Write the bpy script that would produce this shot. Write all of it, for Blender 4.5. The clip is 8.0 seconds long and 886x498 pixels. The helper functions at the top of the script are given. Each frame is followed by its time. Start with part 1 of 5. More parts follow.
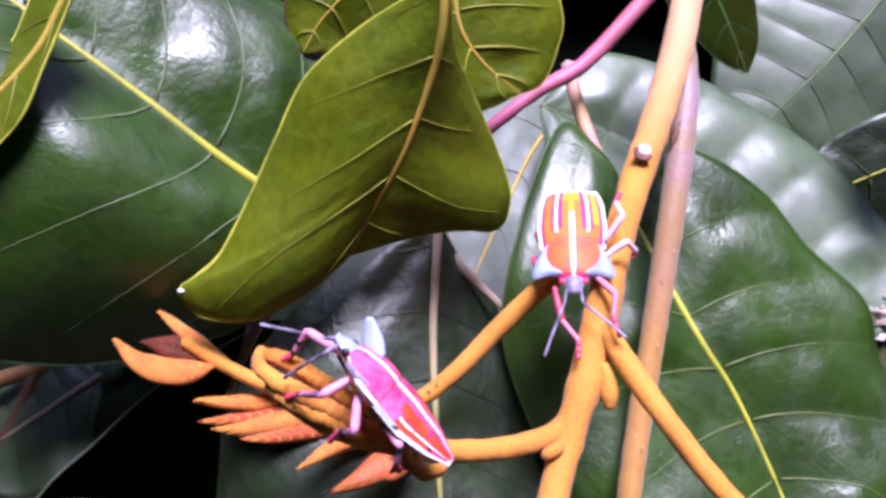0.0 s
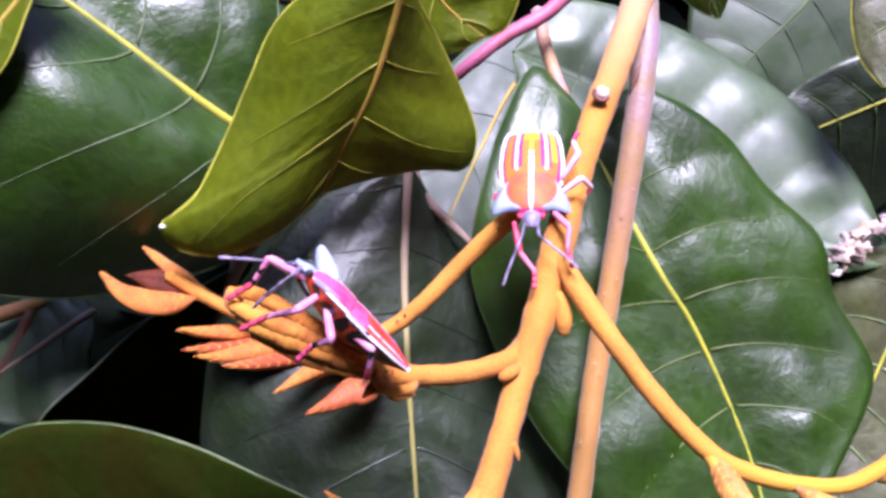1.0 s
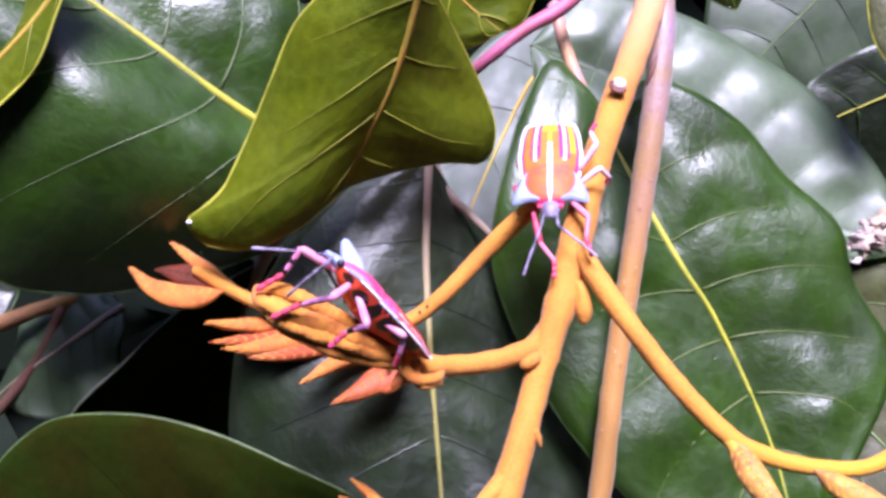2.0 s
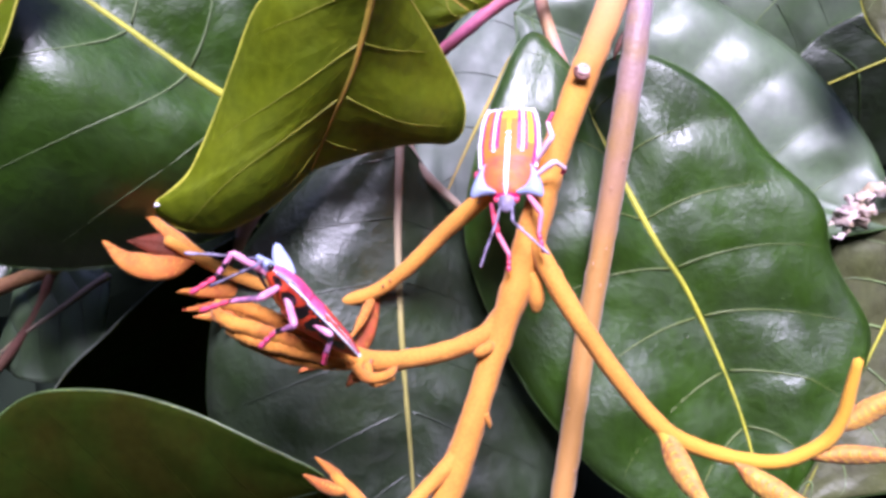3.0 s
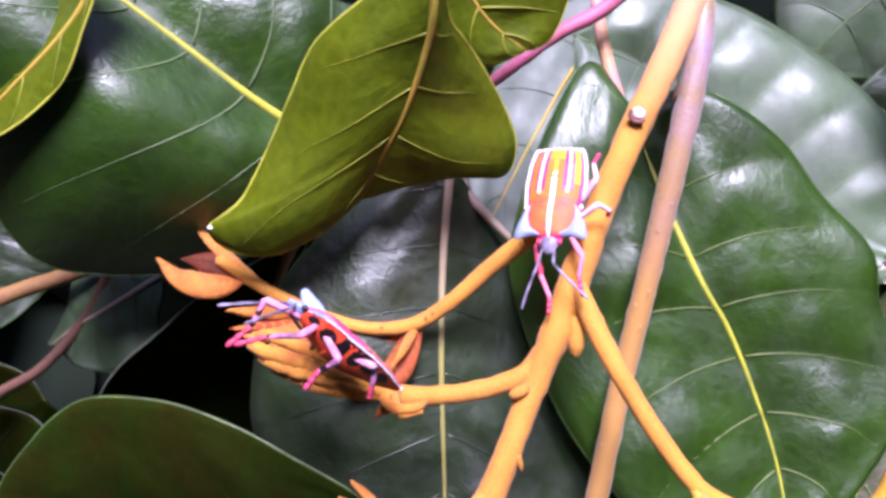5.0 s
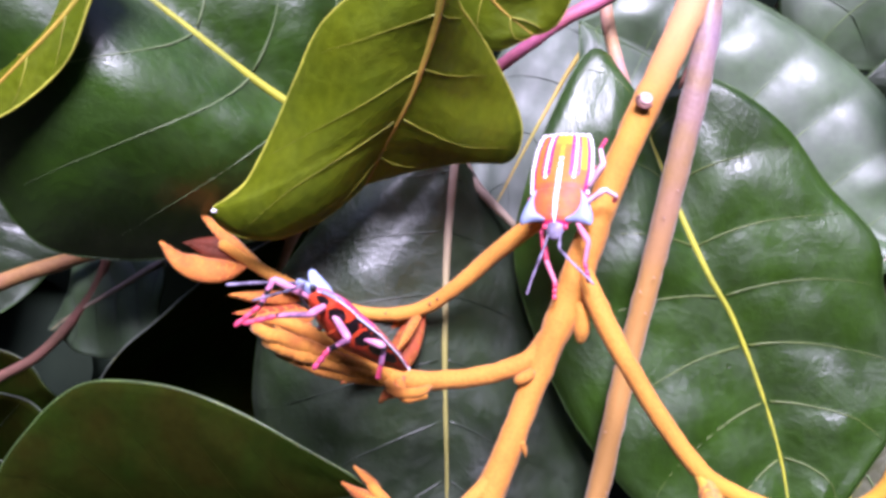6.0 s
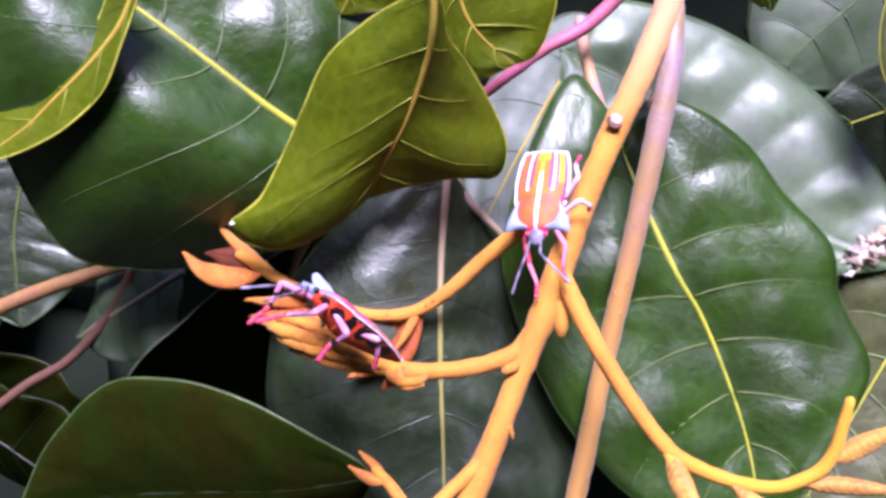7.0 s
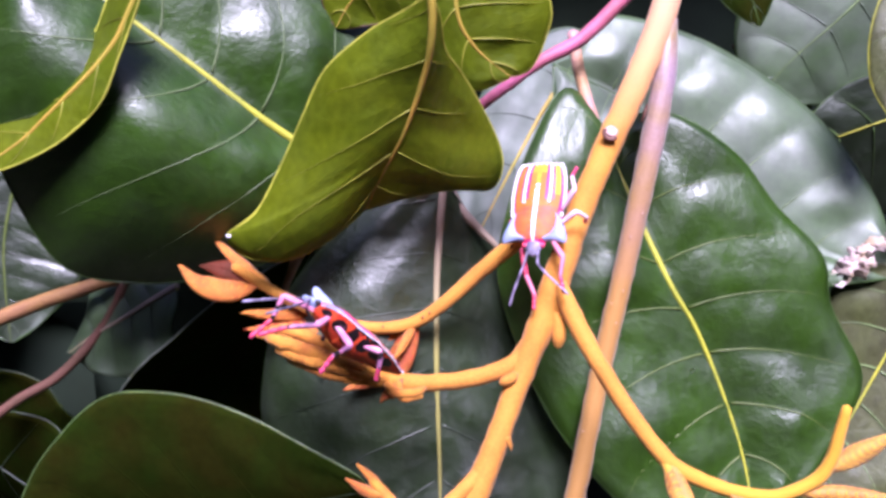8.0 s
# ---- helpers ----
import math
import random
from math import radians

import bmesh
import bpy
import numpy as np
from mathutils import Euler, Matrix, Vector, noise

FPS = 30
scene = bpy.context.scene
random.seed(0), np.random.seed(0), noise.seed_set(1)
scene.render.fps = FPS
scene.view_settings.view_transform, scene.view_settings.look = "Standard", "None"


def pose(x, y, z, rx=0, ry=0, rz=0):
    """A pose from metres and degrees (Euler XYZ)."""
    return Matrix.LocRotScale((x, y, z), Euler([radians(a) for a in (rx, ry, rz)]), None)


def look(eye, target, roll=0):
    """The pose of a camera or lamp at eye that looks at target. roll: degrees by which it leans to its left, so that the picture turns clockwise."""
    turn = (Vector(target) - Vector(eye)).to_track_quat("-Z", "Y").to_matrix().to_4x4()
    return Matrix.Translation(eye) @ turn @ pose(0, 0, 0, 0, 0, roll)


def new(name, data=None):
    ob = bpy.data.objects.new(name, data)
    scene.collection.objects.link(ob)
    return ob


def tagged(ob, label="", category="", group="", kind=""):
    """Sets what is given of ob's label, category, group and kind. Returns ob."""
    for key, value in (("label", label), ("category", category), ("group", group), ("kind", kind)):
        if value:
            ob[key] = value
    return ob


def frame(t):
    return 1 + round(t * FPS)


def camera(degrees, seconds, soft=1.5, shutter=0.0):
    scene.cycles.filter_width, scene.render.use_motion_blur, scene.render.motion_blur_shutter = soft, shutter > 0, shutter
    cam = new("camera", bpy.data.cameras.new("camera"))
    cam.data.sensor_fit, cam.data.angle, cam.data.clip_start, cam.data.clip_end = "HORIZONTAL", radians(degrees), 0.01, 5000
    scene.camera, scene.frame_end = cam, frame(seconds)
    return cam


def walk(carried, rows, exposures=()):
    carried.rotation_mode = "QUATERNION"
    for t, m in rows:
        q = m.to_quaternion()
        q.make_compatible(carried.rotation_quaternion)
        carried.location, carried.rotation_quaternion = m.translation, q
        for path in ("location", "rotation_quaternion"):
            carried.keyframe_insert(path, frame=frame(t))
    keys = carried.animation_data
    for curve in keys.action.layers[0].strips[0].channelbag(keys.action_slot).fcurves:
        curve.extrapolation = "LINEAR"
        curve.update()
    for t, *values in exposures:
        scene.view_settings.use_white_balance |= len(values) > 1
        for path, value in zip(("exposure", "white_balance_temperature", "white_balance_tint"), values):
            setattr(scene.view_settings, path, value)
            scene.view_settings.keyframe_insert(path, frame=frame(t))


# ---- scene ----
# A close view of two young shield bugs on the velvety shoots of a fruit tree.
# Plan unit: millimetres round the point (0, 0, EYE): x right, y ahead, z up.
EYE = 1.2
MM = 0.001


def V(x, y, z):
    """A place in metres from plan millimetres."""
    return Vector((x * MM, y * MM, EYE + z * MM))


# ---- camera ----
cam = camera(50.0, 8.0, soft=3.3)
ROWS = [
    (0.0, -5.17, 8.81, 3.97, 93.49, -0.45, -1.27),
    (0.5, -0.02, 6.93, 0.25, 90.75, 0.55, -0.68),
    (1.0, 0.07, 1.86, 1.50, 90.66, -0.28, -0.84),
    (1.5, -0.00, 0.00, -0.00, 90.00, -0.00, 0.00),
    (1.7, -0.00, 0.00, -0.00, 90.73, 0.26, 0.25),
    (2.8, 2.19, -1.55, 6.06, 87.45, 0.42, 1.45),
    (3.0, 9.87, -0.39, 8.63, 86.02, 0.11, 2.65),
    (3.5, 13.21, -3.56, 22.71, 82.51, -3.06, 4.84),
    (4.0, 13.31, -3.77, 20.57, 81.75, -2.76, 5.50),
    (4.5, 12.67, -2.19, 20.15, 82.32, -2.34, 5.99),
    (5.0, 11.07, -0.90, 20.92, 82.82, -2.75, 6.23),
    (5.2, 11.07, -0.90, 20.92, 82.19, -2.63, 6.43),
    (6.3, 9.58, -0.51, 18.91, 82.96, -3.34, 5.93),
    (6.5, 9.58, -0.51, 18.91, 83.29, -2.75, 5.59),
    (7.0, 12.62, -16.07, 19.01, 83.87, -2.55, 6.04),
    (7.5, 10.23, -16.35, 18.79, 84.81, -2.10, 5.09),
    (8.0, 10.44, -16.79, 18.11, 84.96, -2.47, 4.96),
]
walk(cam, [(t, pose(*V(x, y, z), rx, ry, rz)) for t, x, y, z, rx, ry, rz in ROWS],
     exposures=[(0.0, 1.57, 5480, 40), (1.0, 1.72, 5480, 40), (3.0, 1.71, 5480, 40), (3.5, 1.64, 5480, 40), (4.5, 1.70, 5480, 40), (8.0, 1.70, 5480, 40)])

# ---- light: a bright overcast sky with a veiled sun high up ----
SUN_ELEVATION, SUN_AZIMUTH = 45, 174
world = bpy.data.worlds.new("sky")
scene.world = world
world.use_nodes = True
wn = world.node_tree.nodes
sky = wn.new("ShaderNodeTexSky")
sky.sky_type, sky.sun_disc = "NISHITA", False
sky.sun_elevation, sky.sun_rotation = radians(SUN_ELEVATION), radians(SUN_AZIMUTH)
sky.air_density, sky.dust_density, sky.ozone_density = 1.0, 3.0, 1.0
wn["Background"].inputs["Strength"].default_value = 0.05
world.node_tree.links.new(sky.outputs[0], wn["Background"].inputs["Color"])
sun_data = bpy.data.lights.new("sun", "SUN")
sun_data.energy, sun_data.angle, sun_data.color = 3.35, radians(24), (1.0, 0.97, 0.92)
sun = new("sun", sun_data)
az, el = radians(SUN_AZIMUTH), radians(SUN_ELEVATION)
sun_dir = Vector((math.sin(az) * math.cos(el), math.cos(az) * math.cos(el), math.sin(el)))
sun.matrix_world = look(tuple(sun_dir * 3), (0, 0, 0))


# ---- materials ----
def material(name, color, rough=0.5, vary=0.25, scale=0.15, fine=1.2, bump=0.15, second=None, spec=0.5, translucent=0.0, coat=0.0, sheen=0.0, blotch=0.5):
    """Colour with variation at two scales (sizes in 1/mm), fine relief, and gloss."""
    m = bpy.data.materials.new(name)
    m.use_nodes = True
    nt = m.node_tree
    n, l = nt.nodes, nt.links
    b = n["Principled BSDF"]
    co = n.new("ShaderNodeTexCoord")
    big, small = n.new("ShaderNodeTexNoise"), n.new("ShaderNodeTexNoise")
    big.inputs["Scale"].default_value, small.inputs["Scale"].default_value = scale / MM, fine / MM
    big.inputs["Detail"].default_value, small.inputs["Detail"].default_value = 3, 4
    for t in (big, small):
        l.new(co.outputs["Object"], t.inputs["Vector"])
    ramp = n.new("ShaderNodeMapRange")
    ramp.inputs["From Min"].default_value, ramp.inputs["From Max"].default_value = 0.35, 0.65
    l.new(big.outputs["Fac"], ramp.inputs["Value"])
    mix = n.new("ShaderNodeMixRGB")
    mix.inputs[1].default_value = (*color, 1)
    mix.inputs[2].default_value = (*(second or [c * (1 - blotch) for c in color]), 1)
    l.new(ramp.outputs[0], mix.inputs[0])
    hsv = n.new("ShaderNodeHueSaturation")
    val = n.new("ShaderNodeMapRange")
    val.inputs["To Min"].default_value, val.inputs["To Max"].default_value = 1 - vary, 1 + vary
    l.new(small.outputs["Fac"], val.inputs["Value"])
    l.new(val.outputs[0], hsv.inputs["Value"])
    l.new(mix.outputs[0], hsv.inputs["Color"])
    l.new(hsv.outputs[0], b.inputs["Base Color"])
    rr = n.new("ShaderNodeMapRange")
    rr.inputs["To Min"].default_value, rr.inputs["To Max"].default_value = max(rough - 0.1, 0.05), min(rough + 0.12, 1)
    l.new(big.outputs["Fac"], rr.inputs["Value"])
    l.new(rr.outputs[0], b.inputs["Roughness"])
    b.inputs["Specular IOR Level"].default_value = spec
    b.inputs["Coat Weight"].default_value = coat
    b.inputs["Sheen Weight"].default_value = sheen
    if bump:
        bp = n.new("ShaderNodeBump")
        bp.inputs["Strength"].default_value, bp.inputs["Distance"].default_value = bump, 0.2 * MM
        l.new(small.outputs["Fac"], bp.inputs["Height"])
        l.new(bp.outputs[0], b.inputs["Normal"])
    if translucent:
        tr, add = n.new("ShaderNodeBsdfTranslucent"), n.new("ShaderNodeMixShader")
        l.new(hsv.outputs[0], tr.inputs["Color"])
        add.inputs[0].default_value = translucent
        l.new(b.outputs[0], add.inputs[1])
        l.new(tr.outputs[0], add.inputs[2])
        l.new(add.outputs[0], n["Material Output"].inputs["Surface"])
    return m


def leaf_material(name, color, second, rough, translucent=0.12, net=0.3, relief=0.25, spec=0.5):
    """A leaf surface: mottled green with a net of fine veins (UV in mm) as colour and relief."""
    m = material(name, color, rough, vary=0.32, scale=0.09, fine=0.8, bump=0.0, second=second, spec=spec, translucent=translucent)
    nt = m.node_tree
    n, l = nt.nodes, nt.links
    b = n["Principled BSDF"]
    uv = n.new("ShaderNodeTexCoord")
    warp = n.new("ShaderNodeTexNoise")
    warp.inputs["Scale"].default_value = 0.25
    l.new(uv.outputs["UV"], warp.inputs["Vector"])
    addv = n.new("ShaderNodeMixRGB")
    addv.blend_type, addv.inputs[0].default_value = "ADD", 1.0
    l.new(uv.outputs["UV"], addv.inputs[1])
    l.new(warp.outputs["Color"], addv.inputs[2])
    cells = []
    for s in (0.42, 1.3):
        vo = n.new("ShaderNodeTexVoronoi")
        vo.feature = "DISTANCE_TO_EDGE"
        vo.inputs["Scale"].default_value = s
        l.new(addv.outputs[0], vo.inputs["Vector"])
        mr = n.new("ShaderNodeMapRange")
        mr.inputs["From Max"].default_value = 0.4
        l.new(vo.outputs["Distance"], mr.inputs["Value"])
        cells.append(mr.outputs[0])
    mul = n.new("ShaderNodeMath")
    mul.operation = "MULTIPLY_ADD"
    mul.inputs[1].default_value, mul.inputs[2].default_value = 0.3, 0.0
    l.new(cells[1], mul.inputs[0])
    tot = n.new("ShaderNodeMath")
    tot.operation = "ADD"
    l.new(cells[0], tot.inputs[0])
    l.new(mul.outputs[0], tot.inputs[1])
    noi = n.new("ShaderNodeTexNoise")
    noi.inputs["Scale"].default_value, noi.inputs["Detail"].default_value = 1.5, 6
    l.new(uv.outputs["UV"], noi.inputs["Vector"])
    tot2 = n.new("ShaderNodeMath")
    tot2.operation = "MULTIPLY_ADD"
    tot2.inputs[1].default_value = 1.5
    l.new(noi.outputs["Fac"], tot2.inputs[0])
    l.new(tot.outputs[0], tot2.inputs[2])
    bp = n.new("ShaderNodeBump")
    bp.inputs["Strength"].default_value, bp.inputs["Distance"].default_value = relief, 0.25 * MM
    l.new(tot2.outputs[0], bp.inputs["Height"])
    l.new(bp.outputs[0], b.inputs["Normal"])
    # the wax is worn in patches: gloss varies
    worn = n.new("ShaderNodeTexNoise")
    worn.inputs["Scale"].default_value, worn.inputs["Detail"].default_value = 0.16, 8
    l.new(uv.outputs["UV"], worn.inputs["Vector"])
    gloss = n.new("ShaderNodeMapRange")
    gloss.inputs["From Min"].default_value, gloss.inputs["From Max"].default_value = 0.35, 0.65
    gloss.inputs["To Min"].default_value, gloss.inputs["To Max"].default_value = rough - 0.06, rough + 0.16
    l.new(worn.outputs["Fac"], gloss.inputs["Value"])
    l.new(gloss.outputs[0], b.inputs["Roughness"])
    # veins of the net a little paler than the fields
    hsv = [k for k in n if k.bl_idname == "ShaderNodeHueSaturation"][0]
    pale = n.new("ShaderNodeMixRGB")
    pale.inputs[1].default_value = (*[min(1, c * 1.7 + 0.01) for c in color], 1)
    l.new(hsv.outputs[0], pale.inputs[2])
    f = n.new("ShaderNodeMapRange")
    f.inputs["To Min"].default_value = 1 - net * 0.5
    l.new(cells[0], f.inputs["Value"])
    l.new(f.outputs[0], pale.inputs[0])
    l.new(pale.outputs[0], b.inputs["Base Color"])
    for k in n:
        if k.bl_idname == "ShaderNodeBsdfTranslucent":
            l.new(pale.outputs[0], k.inputs["Color"])
    return m


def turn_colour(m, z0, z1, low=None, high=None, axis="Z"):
    """Bark whose colour changes along the stem, between two heights (metres from its base)."""
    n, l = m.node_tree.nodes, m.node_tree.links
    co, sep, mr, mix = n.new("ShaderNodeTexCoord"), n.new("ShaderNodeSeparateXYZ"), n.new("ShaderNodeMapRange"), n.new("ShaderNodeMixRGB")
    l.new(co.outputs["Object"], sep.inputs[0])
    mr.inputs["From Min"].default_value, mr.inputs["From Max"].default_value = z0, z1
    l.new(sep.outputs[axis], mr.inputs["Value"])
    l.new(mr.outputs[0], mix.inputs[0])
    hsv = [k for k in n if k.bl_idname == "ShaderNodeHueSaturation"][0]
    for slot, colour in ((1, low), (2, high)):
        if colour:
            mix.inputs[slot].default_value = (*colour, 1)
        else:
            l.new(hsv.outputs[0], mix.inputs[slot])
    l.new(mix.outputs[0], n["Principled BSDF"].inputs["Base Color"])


LEAF_DARK = leaf_material("leaf_upper_dark", (0.023, 0.059, 0.003), (0.014, 0.034, 0.003), 0.36, net=0.2, spec=0.75, relief=0.2)
LEAF_DEEP = leaf_material("leaf_upper_deep", (0.016, 0.032, 0.008), (0.010, 0.019, 0.006), 0.42, net=0.12, spec=1.4, relief=0.25)
# dull leaf green, near black because shade is put into it too
LEAF_DULL_SHADE = leaf_material("leaf_dull_shade", (0.011, 0.021, 0.002), (0.015, 0.015, 0.002), 0.75, net=0.06, relief=0.08, spec=0.0)
LEAF_GREY = leaf_material("leaf_upper_greyed", (0.045, 0.090, 0.024), (0.038, 0.066, 0.026), 0.53, net=0.1, relief=0.06, spec=1.45)
LEAF_DIM = leaf_material("leaf_upper_dim", (0.05, 0.075, 0.045), (0.04, 0.058, 0.036), 0.58, net=0.05, relief=0.04, spec=1.1)
LEAF_UNDER = leaf_material("leaf_underside", (0.22, 0.275, 0.003), (0.155, 0.22, 0.003), 0.42, translucent=0.66, net=0.3, relief=0.3)
VEIN_YELLOW = material("vein_yellow", (0.40, 0.38, 0.03), 0.5, vary=0.2, scale=0.2, second=(0.28, 0.29, 0.03), bump=0.1)
VEIN_PALE = material("vein_pale", (0.17, 0.24, 0.09), 0.4, vary=0.2, scale=0.2, bump=0.1)
VEIN_DARK = material("vein_dark", (0.07, 0.12, 0.035), 0.35, vary=0.2, scale=0.2, bump=0.1)
VEIN_WHITE = material("vein_whitish", (0.13, 0.17, 0.08), 0.5, vary=0.25, scale=0.2, second=(0.08, 0.12, 0.04), bump=0.1)
# paler grey that paints light caught along a leaf edge
RIM_LIT = material("leaf_rim_lit", (0.15, 0.17, 0.13), 0.5, vary=0.25, scale=0.2, bump=0.1)
VEIN_OLIVE = material("vein_light_olive", (0.10, 0.13, 0.03), 0.5, vary=0.25, scale=0.2, second=(0.07, 0.10, 0.02), bump=0.1)
RIM_DARK = material("leaf_rim_dark", (0.05, 0.10, 0.02), 0.4, vary=0.2, scale=0.2, bump=0.0)
RIM_DEEP = material("leaf_rim_deep", (0.025, 0.045, 0.015), 0.4, vary=0.2, scale=0.2, bump=0.0)
VEIN_TAN = material("vein_tan", (0.42, 0.26, 0.035), 0.5, vary=0.2, scale=0.2, second=(0.34, 0.27, 0.03), bump=0.1)
VEIN_UNDER = material("vein_olive", (0.33, 0.33, 0.025), 0.5, vary=0.2, scale=0.2, bump=0.1)
EDGE = material("leaf_rim", (0.50, 0.50, 0.05), 0.5, vary=0.2, scale=0.2, bump=0.0)
VELVET = material("velvet_bark", (0.57, 0.24, 0.03), 0.75, vary=0.3, scale=0.12, fine=2.2, bump=0.5, second=(0.46, 0.18, 0.024), sheen=0.12, spec=0.25)
VELVET_YOUNG = material("velvet_young", (0.57, 0.235, 0.025), 0.75, vary=0.3, scale=0.3, fine=2.5, bump=0.5, second=(0.43, 0.135, 0.022), sheen=0.12, spec=0.25)
LIME_BARK = material("yellow_green_bark", (0.57, 0.28, 0.025), 0.65, vary=0.2, scale=0.15, bump=0.3, second=(0.55, 0.32, 0.03), sheen=0.2, spec=0.3)
YOUNG_RED = material("young_leaf_red", (0.60, 0.12, 0.045), 0.6, vary=0.25, scale=0.4, bump=0.4, second=(0.46, 0.12, 0.03), translucent=0.35)
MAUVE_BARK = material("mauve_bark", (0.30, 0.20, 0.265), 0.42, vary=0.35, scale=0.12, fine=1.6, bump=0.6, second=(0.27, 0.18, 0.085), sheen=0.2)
SALMON_BARK = material("salmon_bark", (0.44, 0.21, 0.24), 0.5, vary=0.25, scale=0.12, bump=0.3, second=(0.50, 0.28, 0.13), sheen=0.2)
VEIN_PINK_TAN = material("vein_pink_tan", (0.40, 0.32, 0.24), 0.5, vary=0.25, scale=0.08, second=(0.42, 0.36, 0.12), bump=0.2)
turn_colour(VEIN_PINK_TAN, -0.03, -0.006, low=(0.29, 0.26, 0.075), high=(0.38, 0.28, 0.23))
LEAF_OLIVE = leaf_material("leaf_upper_olive", (0.07, 0.08, 0.025), (0.055, 0.055, 0.025), 0.5, relief=0.25)
PINK_BARK = material("pink_bark", (0.52, 0.13, 0.24), 0.5, vary=0.25, scale=0.12, bump=0.3, second=(0.38, 0.10, 0.14))
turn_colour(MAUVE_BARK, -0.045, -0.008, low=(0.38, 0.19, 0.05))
VELVET_TIP = material("velvet_yellowing", (0.57, 0.24, 0.03), 0.75, vary=0.3, scale=0.12, fine=2.2, bump=0.5, second=(0.46, 0.18, 0.024), sheen=0.12, spec=0.25)
turn_colour(VELVET_TIP, -0.005, 0.014, high=(0.58, 0.29, 0.02), axis="X")
# peach bark towards the top, with the highlights there put into its colour
turn_colour(VELVET, -0.020, 0.004, high=(0.62, 0.33, 0.18))
BROWN_BARK = material("brown_bark", (0.11, 0.055, 0.035), 0.6, vary=0.3, scale=0.12, bump=0.4, second=(0.15, 0.06, 0.045))
TAN_BARK = material("tan_bark", (0.30, 0.165, 0.04), 0.6, vary=0.3, scale=0.12, bump=0.4, second=(0.24, 0.11, 0.05))
LILAC_BARK = material("lilac_bark", (0.60, 0.36, 0.44), 0.5, vary=0.25, scale=0.12, bump=0.3, second=(0.50, 0.27, 0.20))
YOUNG_DARK = material("young_leaf_dark_red", (0.11, 0.020, 0.008), 0.7, vary=0.25, scale=0.4, bump=0.4, second=(0.08, 0.02, 0.008), spec=0.2)
YOUNG_PLEAT = material("young_leaf_orange", (0.50, 0.17, 0.025), 0.75, vary=0.3, scale=0.4, fine=2.5, bump=0.5, second=(0.40, 0.10, 0.022), sheen=0.12, spec=0.25)
YOUNG_RUST = material("young_leaf_rust", (0.36, 0.07, 0.022), 0.75, vary=0.3, scale=0.4, fine=2.5, bump=0.5, second=(0.26, 0.045, 0.02), spec=0.2)
YOUNG_TAN = material("young_leaf_tan", (0.48, 0.24, 0.035), 0.65, vary=0.35, scale=0.5, bump=0.5, second=(0.38, 0.14, 0.025), sheen=0.2)
SAP_GLINT = material("sap_glint_glossy", (0.75, 0.50, 0.08), 0.12, vary=0.1, scale=0.3, bump=0.0, second=(0.80, 0.62, 0.20), spec=0.8)
SCAR = material("leaf_scar", (0.75, 0.50, 0.46), 0.5, vary=0.3, bump=0.3)
WITHERED = material("withered_leaf", (0.64, 0.52, 0.54), 0.7, vary=0.3, scale=0.3, bump=0.5, second=(0.34, 0.25, 0.16))
SOIL = material("ground_soil", (0.06, 0.05, 0.03), 0.9, vary=0.3, scale=0.004, fine=0.05, bump=0.4, second=(0.04, 0.06, 0.02))
# near-black green: the shade of the gaps is put into this colour
SHADE = material("near_black_shade", (0.007, 0.012, 0.006), 0.8, vary=0.4, scale=0.02, fine=0.1, bump=0.2, second=(0.003, 0.006, 0.004), spec=0.1)

SKY_BLOCK = material("sky_block_green", (0.03, 0.05, 0.015), 0.8, vary=0.5, scale=0.004, fine=0.03, bump=0.5, second=(0.012, 0.025, 0.01), spec=0.15)

WATER = bpy.data.materials.new("clear_water")
WATER.use_nodes = True
wb = WATER.node_tree.nodes["Principled BSDF"]
wb.inputs["Transmission Weight"].default_value, wb.inputs["IOR"].default_value, wb.inputs["Roughness"].default_value = 1.0, 1.33, 0.02

# insect colours
BUG_ORANGE = material("cuticle_orange", (0.72, 0.13, 0.02), 0.6, vary=0.2, scale=0.5, bump=0.3, second=(0.72, 0.17, 0.02), spec=0.3)
BUG_CORAL = material("cuticle_coral", (0.74, 0.085, 0.05), 0.55, vary=0.2, scale=0.5, bump=0.3, second=(0.74, 0.14, 0.03), spec=0.3)
BUG_YELLOW = material("cuticle_yellow", (0.72, 0.34, 0.01), 0.6, vary=0.2, scale=0.5, bump=0.3, second=(0.70, 0.26, 0.02), spec=0.3)
BUG_MAGENTA = material("cuticle_magenta", (0.62, 0.02, 0.16), 0.38, vary=0.2, scale=0.5, bump=0.3, second=(0.55, 0.02, 0.13))
BUG_RED = material("cuticle_red", (0.66, 0.075, 0.018), 0.45, vary=0.25, scale=0.5, bump=0.3, second=(0.58, 0.04, 0.02), spec=0.3)
BUG_BLACK = material("cuticle_black", (0.015, 0.010, 0.012), 0.35, vary=0.3, bump=0.2)
BUG_WHITE = material("cuticle_white_wax", (0.80, 0.76, 0.80), 0.55, vary=0.1, scale=0.6, bump=0.2, blotch=0.1)
BUG_BLUE = material("cuticle_blue_grey", (0.30, 0.36, 0.56), 0.5, vary=0.2, scale=0.6, bump=0.2, second=(0.23, 0.27, 0.45), spec=0.3)
BUG_HEAD = material("cuticle_lilac_grey", (0.26, 0.22, 0.34), 0.45, vary=0.25, scale=0.8, bump=0.3)
BUG_LEG = material("cuticle_pink", (0.66, 0.16, 0.24), 0.45, vary=0.25, scale=0.5, bump=0.2, second=(0.62, 0.25, 0.34))
